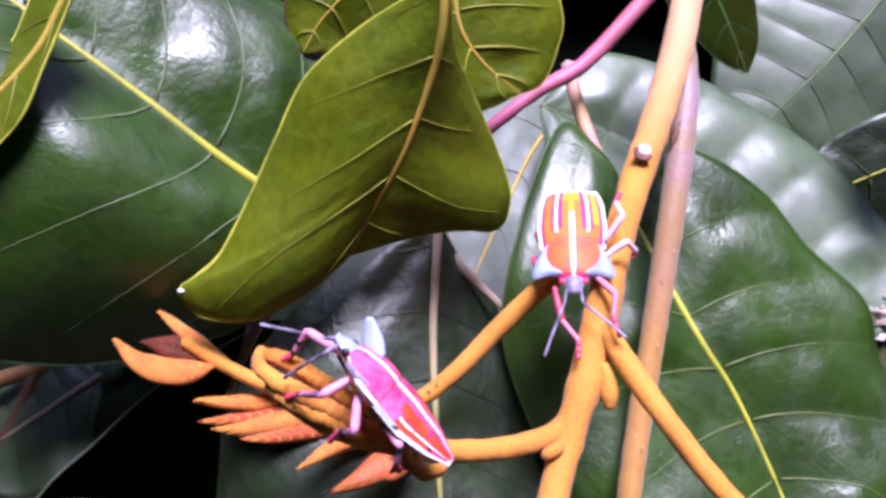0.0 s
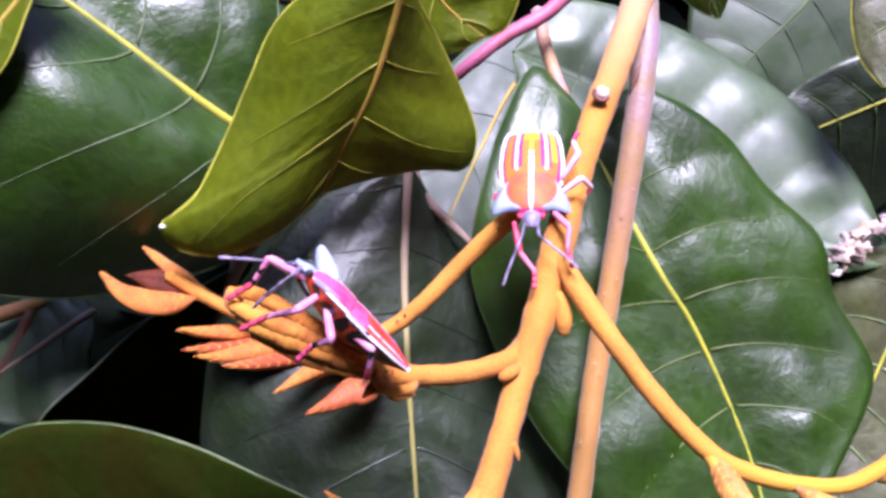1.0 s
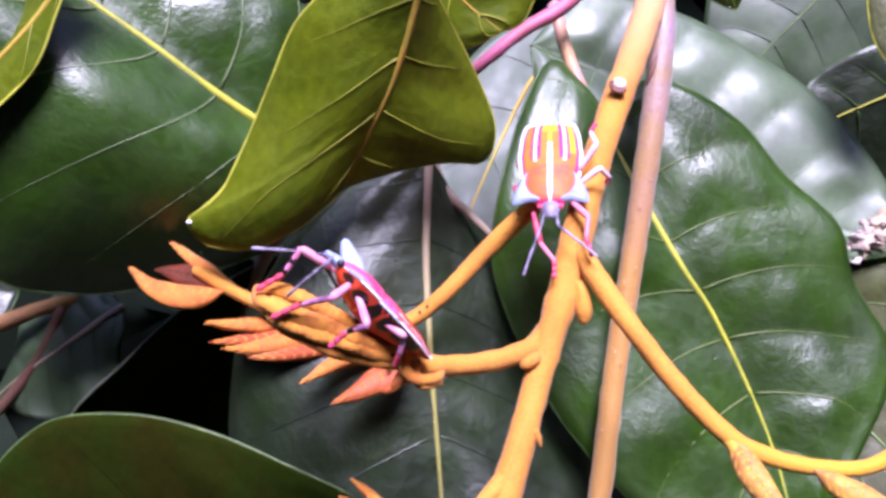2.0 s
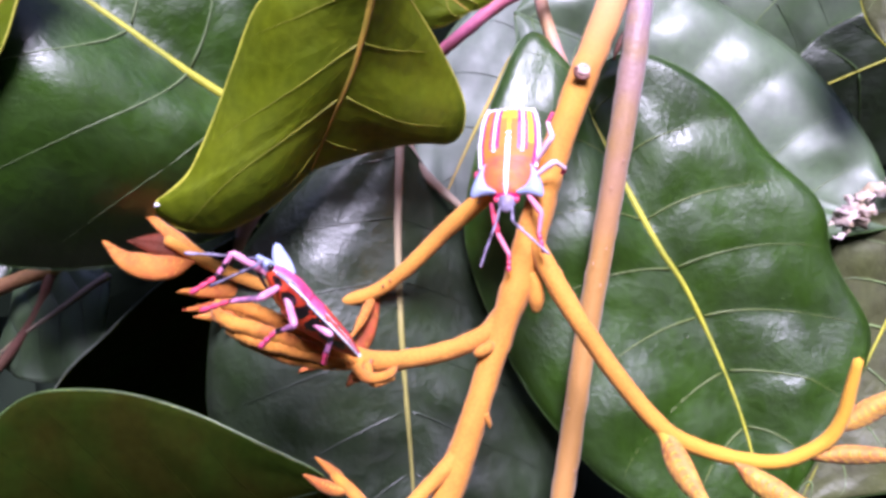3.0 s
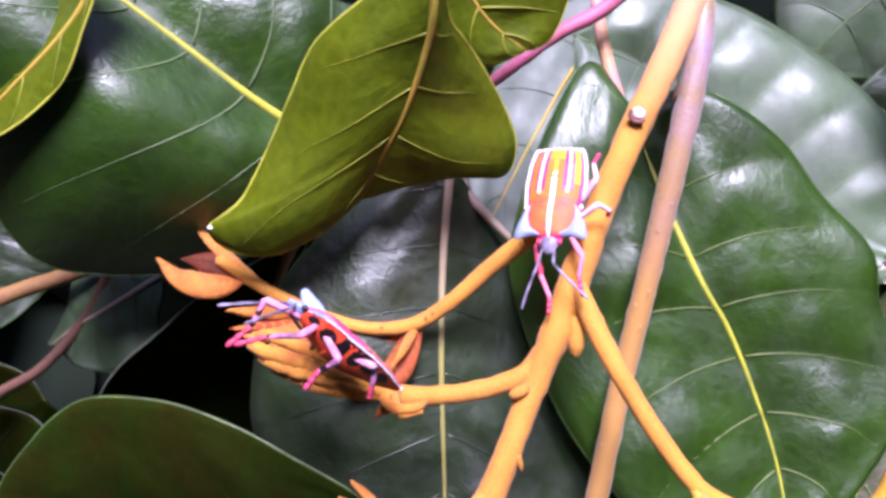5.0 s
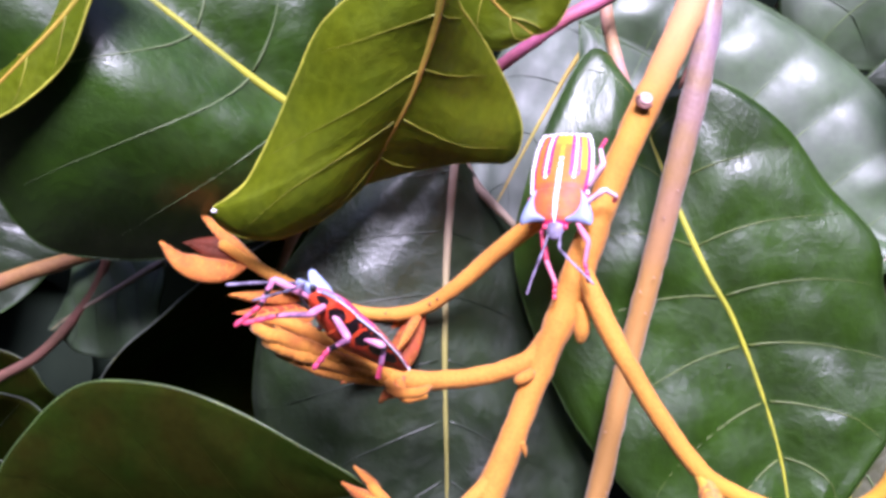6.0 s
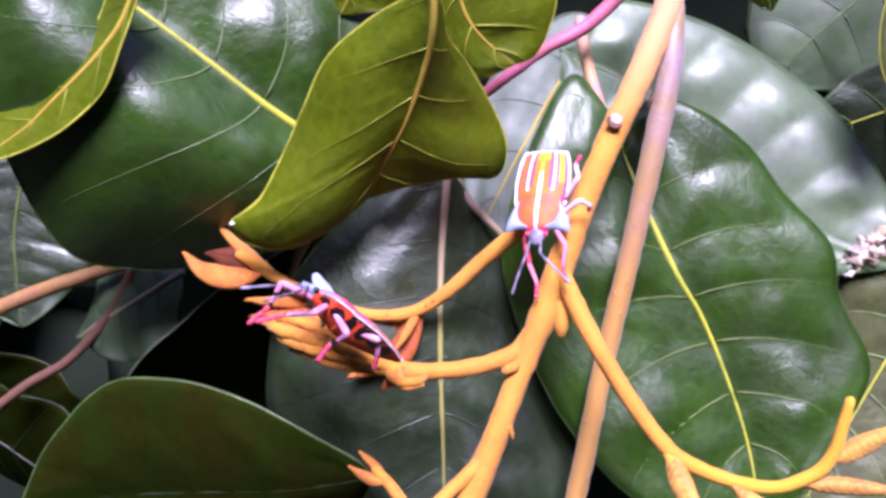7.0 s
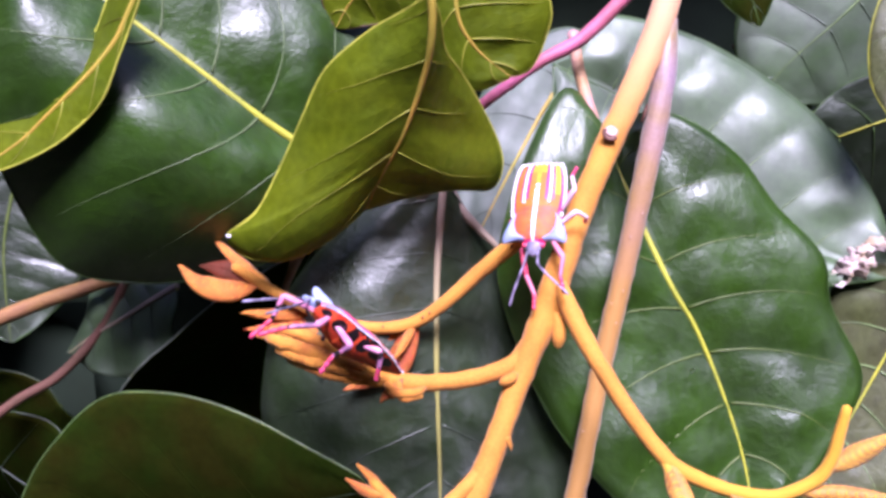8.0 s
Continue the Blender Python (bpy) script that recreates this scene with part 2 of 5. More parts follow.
BUG_LEG_RED = material("cuticle_rose", (0.66, 0.06, 0.10), 0.45, vary=0.25, scale=0.5, bump=0.2, second=(0.55, 0.06, 0.16))
BUG_LEG_PALE = material("cuticle_pale_pink", (0.60, 0.27, 0.40), 0.45, vary=0.25, scale=0.5, bump=0.3, second=(0.56, 0.18, 0.32))
BUG_LEG_WHITE = material("cuticle_whitish", (0.76, 0.58, 0.68), 0.45, vary=0.15, scale=0.5, bump=0.2, second=(0.70, 0.42, 0.55))
BUG_SHIN = material("cuticle_banded", (0.60, 0.20, 0.34), 0.45, vary=0.25, scale=0.55, bump=0.3, second=(0.10, 0.05, 0.11))
BUG_PINK = material("cuticle_hot_pink", (0.64, 0.045, 0.16), 0.45, vary=0.3, scale=0.6, bump=0.4, second=(0.60, 0.11, 0.25), spec=0.3)
BUG_ANTENNA = material("antenna_violet", (0.035, 0.025, 0.05), 0.45, vary=0.3, scale=0.55, bump=0.2, second=(0.34, 0.29, 0.44))

# ---- building helpers ----
ORIGIN = {}


def thing(name, base, label, category, group="", kind=""):
    """An Empty at its base (plan mm), to carry parts."""
    e = new(name)
    e.location = V(*base)
    e.empty_display_size = 0.005
    ORIGIN[e] = Vector(base)
    return tagged(e, label, category, group, kind)


def part(name, bm, mats, parent, label="", smooth=True):
    """A bmesh in plan mm as one mesh under a thing or under one of its parts."""
    o = ORIGIN[parent]
    for v in bm.verts:
        v.co = (v.co - o) * MM
    me = bpy.data.meshes.new(name)
    for f in bm.faces:
        f.smooth = smooth
    bm.to_mesh(me)
    bm.free()
    for m in mats if isinstance(mats, (list, tuple)) else [mats]:
        me.materials.append(m)
    ob = new(name, me)
    ob.parent = parent
    ORIGIN[ob] = o
    return tagged(ob, label)


def spline(points, n):
    """n + 1 points along a smooth curve through the given ones (tuples of any length)."""
    p = np.array(points, float)
    if len(p) == 2:
        return [p[0] + (p[1] - p[0]) * i / n for i in range(n + 1)]
    d = np.r_[0, np.cumsum(np.linalg.norm(np.diff(p[:, :3], axis=0), axis=1))]
    q = np.vstack([2 * p[0] - p[1], p, 2 * p[-1] - p[-2]])
    out = []
    for i in range(n + 1):
        s = d[-1] * i / n
        k = min(int(np.searchsorted(d, s, "right")) - 1, len(p) - 2)
        u = (s - d[k]) / max(d[k + 1] - d[k], 1e-9)
        a, b, c, e = q[k], q[k + 1], q[k + 2], q[k + 3]
        out.append(0.5 * (2 * b + (c - a) * u + (2 * a - 5 * b + 4 * c - e) * u * u + (3 * b - a - 3 * c + e) * u ** 3))
    return out


def tube(bm, points, sides=10, n=None, flat=None, knob=0.0, seed=0, pleat=0.0):
    """A round bar through points (x, y, z, radius) with closed, rounded ends. flat: (direction, factor)."""
    pts = spline(points, n or max(4, 6 * (len(points) - 1)))
    c = [Vector(p[:3]) for p in pts]
    rings, prev = [], None
    for i, p in enumerate(pts):
        t = (c[min(i + 1, len(c) - 1)] - c[max(i - 1, 0)]).normalized()
        a = t.orthogonal() if prev is None else prev - t * prev.dot(t)
        a.normalize()
        prev = a
        b = t.cross(a)
        r = max(p[3], 0.01) * (1 + pleat * math.sin(i * 1.7))
        ring = []
        for k in range(sides):
            g = 2 * math.pi * k / sides
            off = a * math.cos(g) + b * math.sin(g)
            rr = r * (1 + knob * noise.noise(c[i] * 0.6 + off * 1.5 + Vector((seed, 0, 0))))
            off = off * rr
            if flat:
                f = Vector(flat[0]).normalized()
                off -= f * off.dot(f) * (1 - flat[1])
            ring.append(bm.verts.new(c[i] + off))
        rings.append(ring)
    for i in range(len(rings) - 1):
        for k in range(sides):
            bm.faces.new((rings[i][k], rings[i][(k + 1) % sides], rings[i + 1][(k + 1) % sides], rings[i + 1][k]))
    for ring, end, sgn in ((rings[0], 0, -1), (rings[-1], -1, 1)):
        t = (c[end] - c[1 if end == 0 else -2]).normalized()
        tip = bm.verts.new(c[end] + t * pts[end][3] * 0.6)
        for k in range(sides):
            f = (ring[k], ring[(k + 1) % sides], tip)
            bm.faces.new(f if sgn > 0 else f[::-1])
    return bm


def ball(bm, centre, radii, axes=None, seg=12, rings=8):
    m = Matrix.Translation(centre) @ (axes.to_4x4() if axes else Matrix.Identity(4)) @ Matrix.Diagonal((*radii, 1))
    bmesh.ops.create_uvsphere(bm, u_segments=seg, v_segments=rings, radius=1, matrix=m)
    return bm


class Blade:
    """A leaf surface: a midrib through points, half-widths to its two sides, halves dropped by angles, and quilting between veins."""

    def __init__(self, mid, widths, normal, drop=(10, 10), curl=0.0, sweep=0.0, belly=0.45, point=0.75, veins=8, shift=0.14, quilt=0.5, wave=0.3, seed=0, turn=0.0, rims=None, bulge=0.0, arch=0.0):
        self.n = 44
        self.rims = [[Vector(p) for p in spline(r, 120)] for r in rims] if rims else None
        self.bulge = bulge if isinstance(bulge, tuple) else (bulge, bulge)
        self.arch = arch
        self.m = [Vector(p) for p in spline(mid, self.n)]
        self.len = sum((self.m[i + 1] - self.m[i]).length for i in range(self.n))
        self.w, self.drop, self.curl, self.sweep = widths, drop, curl, sweep
        self.belly, self.point, self.veins = belly, point, veins
        self.shift = shift if isinstance(shift, tuple) else (shift, shift)
        self.quilt, self.wave, self.seed = quilt, wave, seed
        self.frames = []
        nn = Vector(normal).normalized()
        for i in range(self.n + 1):
            t = (self.m[min(i + 1, self.n)] - self.m[max(i - 1, 0)]).normalized()
            nn = (nn - t * nn.dot(t)).normalized()
            k = Matrix.Rotation(radians(turn) * i / self.n, 3, t) @ nn
            self.frames.append((t, k, t.cross(k)))

    def width(self, t):
        a = math.log(0.5) / math.log(self.belly)
        s = math.sin(math.pi * min(max(t, 0), 1) ** a)
        return max(s, 0) ** self.point

    def at(self, t, v):
        t = min(max(t, 0.0), 1.0)
        f = t * self.n
        i = min(int(f), self.n - 1)
        u = f - i
        m = self.m[i].lerp(self.m[i + 1], u)
        tt, nn, ss = (self.frames[i][k].lerp(self.frames[i + 1][k], u).normalized() for k in range(3))
        side = 1 if v > 0 else 0
        if self.rims:
            a = abs(v)
            g = t * 120
            k = min(int(g), 119)
            rim = self.rims[side][k].lerp(self.rims[side][k + 1], g - k)
            p = m.lerp(rim, a)
            w = (rim - m).length
            q = t - self.shift[side] * a ** 1.25
            edge = min(1, w / 8)
            z = self.bulge[side] * w * 4 * a * (1 - a)
            z += self.arch * w * (a - a ** 3.5) if side == 0 else 0
            uneven = 0.65 + 1.1 * noise.noise(Vector((q * self.veins * 0.9, v * 1.7, self.seed)))
            z += edge * self.quilt * uneven * abs(math.sin(math.pi * self.veins * (q - 0.04))) ** 0.7 * min(a * 3, 1) * min(1, (1 - a) * 3)
            z += edge * self.wave * a * (1.2 - a) * 1.5 * noise.noise(Vector((t * 6, v * 2.5, self.seed * 3.1)))
            z += edge * 0.35 * min(1, abs(self.wave) / 3) * min(1, (1 - a) * 4) * noise.noise(Vector((t * 17, v * 7, self.seed * 1.7)))
            return p + nn * z
        w = self.w[side] * self.width(t)
        a = abs(v)
        ang = radians(self.drop[side])
        x, z = w * a * math.cos(ang), -w * a * math.sin(ang) - self.curl * w * a * a
        q = t - self.shift[side] * a ** 1.25
        z += self.quilt * abs(math.sin(math.pi * self.veins * (q - 0.04))) ** 0.7 * min(a * 3, 1) * min(1, (1 - a) * 3 + 0.05) * min(1, self.width(t) * 1.5)
        z += self.wave * a * a * (math.sin(t * 17 + self.seed + 2 * side) + 1.2 * noise.noise(Vector((t * 5, v * 2, self.seed * 3.1))))
        return m + ss * x * (1 if v > 0 else -1) + nn * z + tt * self.sweep * w * a ** 1.6


def leaf(name, label, mid, widths, normal, top, under, rib=VEIN_YELLOW, vein=VEIN_PALE, rib_r=0.75, vein_r=0.2, stalk=None, stalk_mat=None, stalk_r=None, edge=True, bare=0, category="leaf", group="large leaves", **kw):
    """A leaf > blade, midrib, each side vein, petiole. Thin but solid blade."""
    b = Blade(mid, widths, normal, **kw)
    e = thing(name, mid[0], label, category, group)
    bm = bmesh.new()
    uvl = bm.loops.layers.uv.new("mm")
    NV, NT, TH = 26, 88, 0.18
    grids = []
    for s in (1, -1):
        g = []
        for i in range(NT + 1):
            t = i / NT
            row = []
            for j in range(NV + 1):
                v = -1 + 2 * j / NV
                k = min(int(t * b.n), b.n - 1)
                row.append(bm.verts.new(b.at(t, v) + b.frames[k][1] * TH * s))
            g.append(row)
        grids.append(g)
    wmax = max(widths)

    def quad(vs, coords, mi):
        f = bm.faces.new(vs)
        f.material_index = mi
        for lp, c in zip(f.loops, coords):
            lp[uvl].uv = c

    def uvc(i, j):
        v = -1 + 2 * j / NV
        w = (b.at(i / NT, 1 if v > 0 else -1) - b.at(i / NT, 0)).length if b.rims else wmax * b.width(i / NT)
        return (v * w + kw.get("seed", 0) * 37, i / NT * b.len)

    for i in range(NT):
        for j in range(NV):
            ij = ((i, j), (i, j + 1), (i + 1, j + 1), (i + 1, j))
            quad([grids[0][a][c] for a, c in ij], [uvc(a, c) for a, c in ij], 0)
            ji = ij[::-1]
            quad([grids[1][a][c] for a, c in ji], [uvc(a, c) for a, c in ji], 1)
    for i in range(NT):
        for j, fl in ((0, 1), (NV, 0)):
            vs = [grids[0][i][j], grids[0][i + 1][j], grids[1][i + 1][j], grids[1][i][j]]
            quad(vs if fl else vs[::-1], [(0, 0)] * 4, 2)
    for i, fl in ((0, 0), (NT, 1)):
        for j in range(NV):
            vs = [grids[0][i][j], grids[0][i][j + 1], grids[1][i][j + 1], grids[1][i][j]]
            try:
                quad(vs[::-1] if fl else vs, [(0, 0)] * 4, 2)
            except ValueError:
                pass
    part("blade", bm, (top, under, EDGE), e)
    N = len(b.m) - 1
    bm = bmesh.new()
    tube(bm, [(*(b.m[i] + b.frames[i][1] * 0.12), rib_r * (1 - 0.8 * i / N)) for i in range(0, N + 1, 4)], 8, n=40)
    part("midrib", bm, rib, e)
    for k in range(b.veins):
        q = 0.04 + k / b.veins
        for side in (-1, 1):
            pts = []
            for s in range(9):
                a = 0.03 + 0.9 * s / 8
                t = q + b.shift[1 if side > 0 else 0] * a ** 1.25
                if not 0.015 < t < 0.985:
                    break
                i = min(int(t * b.n), b.n)
                pts.append((*(b.at(t, side * a) + b.frames[i][1] * 0.3), vein_r * (1.15 - 1.0 * s / 8)))
            if len(pts) > 2:
                bm = bmesh.new()
                tube(bm, pts, 5, n=18)
                part("vein", bm, vein, e)
    if edge:
        for side in (-1, 1):
            bm = bmesh.new()
            tube(bm, [(*b.at(0.01 + 0.98 * s / 22, side), 0.2) for s in range(23)], 5, n=60)
            part("rim", bm, EDGE if edge is True else edge, e)
    if stalk:
        bm = bmesh.new()
        tube(bm, [(*p, stalk_r or rib_r * 1.15) for p in stalk] + [(*mid[0], rib_r * 1.05)], 10, knob=0.1)
        part("petiole", bm, stalk_mat or rib, e)
    return e


# ---- ground, and near-black foliage for the shade in the gaps ----
bm = bmesh.new()
bmesh.ops.create_grid(bm, x_segments=60, y_segments=60, size=60000)
for v in bm.verts:
    v.co.z = -EYE * 1000 + 60 * noise.noise(v.co * 0.0004)
ground = thing("ground", (0, 0, -EYE * 1000), "dark bare soil below the tree", "ground", kind="structure")
part("soil", bm, SOIL, ground)

# filler leaves behind everything, the shade of the gaps put into their colour
bm = bmesh.new()
rnd = random.Random(4)
for row in range(9):
    for col in range(13):
        x, z = -330 + col * 55 + rnd.uniform(-20, 20), -230 + row * 55 + rnd.uniform(-20, 20)
        y = 255 + rnd.uniform(-18, 60) + 0.0004 * x * x
        a = Matrix.Rotation(rnd.uniform(0, 6.28), 3, "Y") @ Matrix.Rotation(rnd.uniform(-0.5, 0.5), 3, "X")
        g = []
        for i in range(9):
            t = i / 8
            w = 30 * math.sin(math.pi * t ** 0.8) ** 0.8
            g.append([bm.verts.new(Vector((x, y, z)) + a @ Vector((w * s, 6 * abs(s) + 8 * (t - 0.5) ** 2, (t - 0.5) * 95))) for s in (-1, -0.5, 0, 0.5, 1)])
        for i in range(8):
            for j in range(4):
                bm.faces.new((g[i][j], g[i][j + 1], g[i + 1][j + 1], g[i + 1][j]))
inner = thing("inner_foliage", (0, 290, -200), "filler leaves behind the gaps, shade put into their near-black colour", "foliage", kind="stuff")
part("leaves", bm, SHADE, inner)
# back sheet painted as shade, and an unseen slab overhead to block sky
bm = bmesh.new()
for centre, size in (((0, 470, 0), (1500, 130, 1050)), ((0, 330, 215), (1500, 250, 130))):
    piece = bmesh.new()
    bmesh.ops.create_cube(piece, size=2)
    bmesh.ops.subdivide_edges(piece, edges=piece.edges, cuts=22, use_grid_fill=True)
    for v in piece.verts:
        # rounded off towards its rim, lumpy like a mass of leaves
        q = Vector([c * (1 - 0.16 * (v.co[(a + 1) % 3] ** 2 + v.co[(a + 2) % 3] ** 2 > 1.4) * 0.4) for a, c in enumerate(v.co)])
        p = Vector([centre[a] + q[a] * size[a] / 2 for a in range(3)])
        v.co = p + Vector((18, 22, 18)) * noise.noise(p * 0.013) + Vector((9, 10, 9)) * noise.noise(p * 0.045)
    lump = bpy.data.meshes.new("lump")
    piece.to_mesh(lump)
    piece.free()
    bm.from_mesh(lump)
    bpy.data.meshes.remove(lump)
backdrop = thing("backdrop", (0, 420, -500), "near-black mass for the gaps, with an unseen slab added overhead against the sky", "foliage", kind="structure")
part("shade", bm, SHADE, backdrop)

# an unseen ring added behind and beside the camera to block low sky
bm = bmesh.new()
ring = []
PROFILE = spline([(1.0, -1200, 0), (0.98, -700, 0), (0.96, 0, 0), (0.98, 800, 0), (1.05, 1500, 0), (1.14, 1750, 0), (1.24, 1600, 0), (1.3, 900, 0), (1.32, 0, 0), (1.3, -1200, 0)], 30)
for k in range(180):
    g = 2 * math.pi * k / 180
    r = 2600 + 250 * noise.noise(Vector((math.cos(g) * 2, math.sin(g) * 2, 0)))
    tall = 1 + 0.2 * noise.noise(Vector((math.cos(g) * 3, math.sin(g) * 3, 5)))
    row = []
    for f, z, _ in PROFILE:
        p = Vector((r * math.cos(g) * f, r * math.sin(g) * f, z * tall if z > 0 else z))
        out = Vector((math.cos(g), math.sin(g), 0.4))
        row.append(bm.verts.new(p + out * (110 * noise.noise(p * 0.006) + 60 * noise.noise(p * 0.017))))
    ring.append(row)
for k in range(180):
    for i in range(30):
        bm.faces.new((ring[k][i], ring[(k + 1) % 180][i], ring[(k + 1) % 180][i + 1], ring[k][i + 1]))
hedge = thing("backdrop", (0, 2600, -1200), "unseen dark ring added round the tree to block the low sky", "hedge", kind="structure")
part("hedge", bm, SKY_BLOCK, hedge)

# ---- large leaves: midrib and two rims each ----
leaf("glossy_leaf", "large dark green glossy leaf with yellow midrib behind the twig",
     [(25.8, 156.3, 21.0), (28.6, 153.1, 14.2), (36.3, 150.2, -0.6), (42.4, 151.0, -10.2), (50.3, 150.6, -28.6), (54.0, 148.4, -44.9)], (30, 30), (0.12, -0.95, 0.3),
     LEAF_DARK, LEAF_UNDER, rims=(
         [(25.8, 156.3, 21.0), (21.8, 154.9, 29.1), (16.5, 153.4, 32.7), (11.3, 149.4, 22.8), (7.4, 146.5, 9.7), (6.5, 147.0, 0.1), (9.2, 147.0, -9.1), (14.8, 145.8, -21.2), (21.2, 144.5, -29.9), (28.9, 144.7, -37.8), (40.4, 145.8, -44.2), (54.0, 148.4, -44.9)],
         [(25.8, 156.3, 21.0), (28.8, 155.7, 27.9), (36.1, 153.3, 28.4), (47.1, 153.4, 21.9), (54.6, 154.1, 13.4), (62.5, 153.2, 5.3), (64.7, 153.2, -3.5), (70.4, 152.1, -14.4), (68.4, 150.1, -22.3), (62.4, 148.6, -32.6), (57.9, 148.3, -40.4), (54.0, 148.4, -44.9)]),
     bulge=0.05, veins=8, shift=0.13, quilt=1.0, wave=3, seed=1, edge=RIM_DARK, vein_r=0.17, vein=VEIN_OLIVE,
     stalk=[(17.6, 157.2, 42.7), (19.2, 156.1, 35.4), (22.2, 154.9, 26.8)], stalk_mat=SALMON_BARK, rib_r=0.7, stalk_r=1.1)
leaf("glossy_leaf", "large dark green glossy leaf with pale side veins",
     [(-16.1, 147.0, 15.4), (-21.8, 144.1, 17.2), (-32.0, 139.2, 23.4), (-43.0, 134.3, 31.7), (-56.2, 130.3, 41.2), (-69.7, 125.4, 51.5)], (36, 33), (-0.1, -0.85, 0.5),
     LEAF_DARK, LEAF_UNDER, rims=(
         [(-16.1, 147.0, 15.4), (-21.3, 149.4, 8.1), (-31.2, 148.0, 1.0), (-45.8, 144.1, -3.5), (-57.0, 140.1, -4.2), (-66.2, 135.2, -1.1), (-72.1, 128.4, 13.4), (-74.5, 123.5, 28.7), (-69.7, 125.4, 51.5)],
         [(-16.1, 147.0, 15.4), (-13.3, 149.9, 23.3), (-14.7, 150.9, 35.1), (-18.9, 149.0, 44.4), (-31.4, 145.0, 51.0), (-44.2, 139.2, 56.4), (-57.7, 132.3, 56.7), (-69.7, 125.4, 51.5)]),
     bulge=(0.0, 0.1), arch=0.85, veins=7, shift=0.26, quilt=0.7, wave=3, seed=2, rib_r=0.9, vein_r=0.19, vein=VEIN_WHITE, edge=RIM_DARK)
folded = leaf("folded_leaf", "olive green leaf showing its pale underside, arched at the tip",
     [(-3.2, 111.1, 40.7), (-3.1, 113.2, 35.7), (-4.3, 116.7, 30.6), (-7.3, 121.4, 23.0), (-10.8, 125.5, 16.9), (-14.6, 131.5, 10.5)], (24, 15), (0.1, -0.9, -0.25),
     LEAF_UNDER, LEAF_DARK, rib=VEIN_TAN, vein=VEIN_UNDER, rims=(
         [(-3.2, 111.1, 40.7), (-7.1, 114.7, 39.0), (-12.5, 117.9, 36.5), (-19.2, 120.9, 31.3), (-23.0, 123.3, 24.2), (-26.8, 125.6, 16.5), (-30.9, 126.8, 9.3), (-35.3, 127.5, 6.0), (-33.5, 128.3, 3.0), (-27.1, 129.1, 2.1), (-20.4, 130.4, 5.3), (-14.6, 131.5, 10.5)],
         [(-3.2, 111.1, 40.7), (-2.2, 114.4, 38.2), (-1.8, 118.6, 34.6), (-0.1, 124.2, 32.2), (2.4, 129.9, 28.6), (5.3, 135.2, 23.4), (6.7, 136.7, 18.8), (5.2, 137.8, 14.6), (-0.3, 136.2, 14.3), (-6.7, 134.0, 13.0), (-10.6, 132.8, 11.9), (-14.6, 131.5, 10.5)]),
     bulge=0.10, veins=5, shift=(0.10, -0.03), quilt=-0.12, wave=1.5, seed=3, rib_r=0.62, vein_r=0.075, stalk=[(-2.6, 113.3, 51.9)], stalk_mat=VEIN_TAN)
bm = bmesh.new()
ball(bm, (-35.0, 127.2, 5.7), (0.45, 0.4, 0.3), seg=12, rings=8)
part("dried_tip", bm, BUG_WHITE, folded, "small whitish spot at the leaf tip")
pale = thing("leaf_stalk", (-2.3, 144.5, 15.4), "pale stalk-like strip beside the dark leaf", "twig")
bm = bmesh.new()
tube(bm, [(*(-2.7, 144.4, 16.4), 0.7), (*(-0.8, 146.2, 11.4), 0.8), (*(2.8, 147.4, 7.5), 0.75), (*(6.9, 148.6, 3.5), 0.5), (*(10.5, 151.7, -2.6), 0.4)], 9, n=24, knob=0.15, seed=14)
part("bark", bm, VEIN_PINK_TAN, pale)
leaf("dark_leaf", "dark green hanging leaf with a pale midrib and soft sheen",
     [(-3.0, 141.0, 15.6), (-3.6, 142.3, 0.9), (-2.8, 140.7, -16.6), (-1.5, 141.6, -35.3), (-0.7, 141.1, -51.9)], (30, 28), (-0.1, -0.9, 0.4),
     LEAF_DEEP, LEAF_UNDER, rims=(
         [(-3.0, 141.0, 15.6), (-12.1, 141.9, 13.2), (-22.3, 141.5, 4.3), (-30.1, 140.8, -7.4), (-32.5, 140.5, -18.3), (-33.0, 145.2, -31.0), (-24.3, 144.2, -46.2), (-0.7, 141.1, -51.9)],
         [(-3.0, 141.0, 15.6), (1.4, 148.5, 9.3), (6.9, 153.8, 2.4), (13.1, 156.2, -11.1), (18.6, 155.4, -23.9), (22.7, 153.5, -31.8), (19.1, 148.3, -44.9), (-0.7, 141.1, -51.9)]),
     bulge=(0.18, 0.06), veins=7, shift=0.1, quilt=0.3, wave=3, seed=4, rib_r=0.75, rib=VEIN_PINK_TAN, vein=LEAF_DEEP, vein_r=0.12, edge=RIM_DEEP)
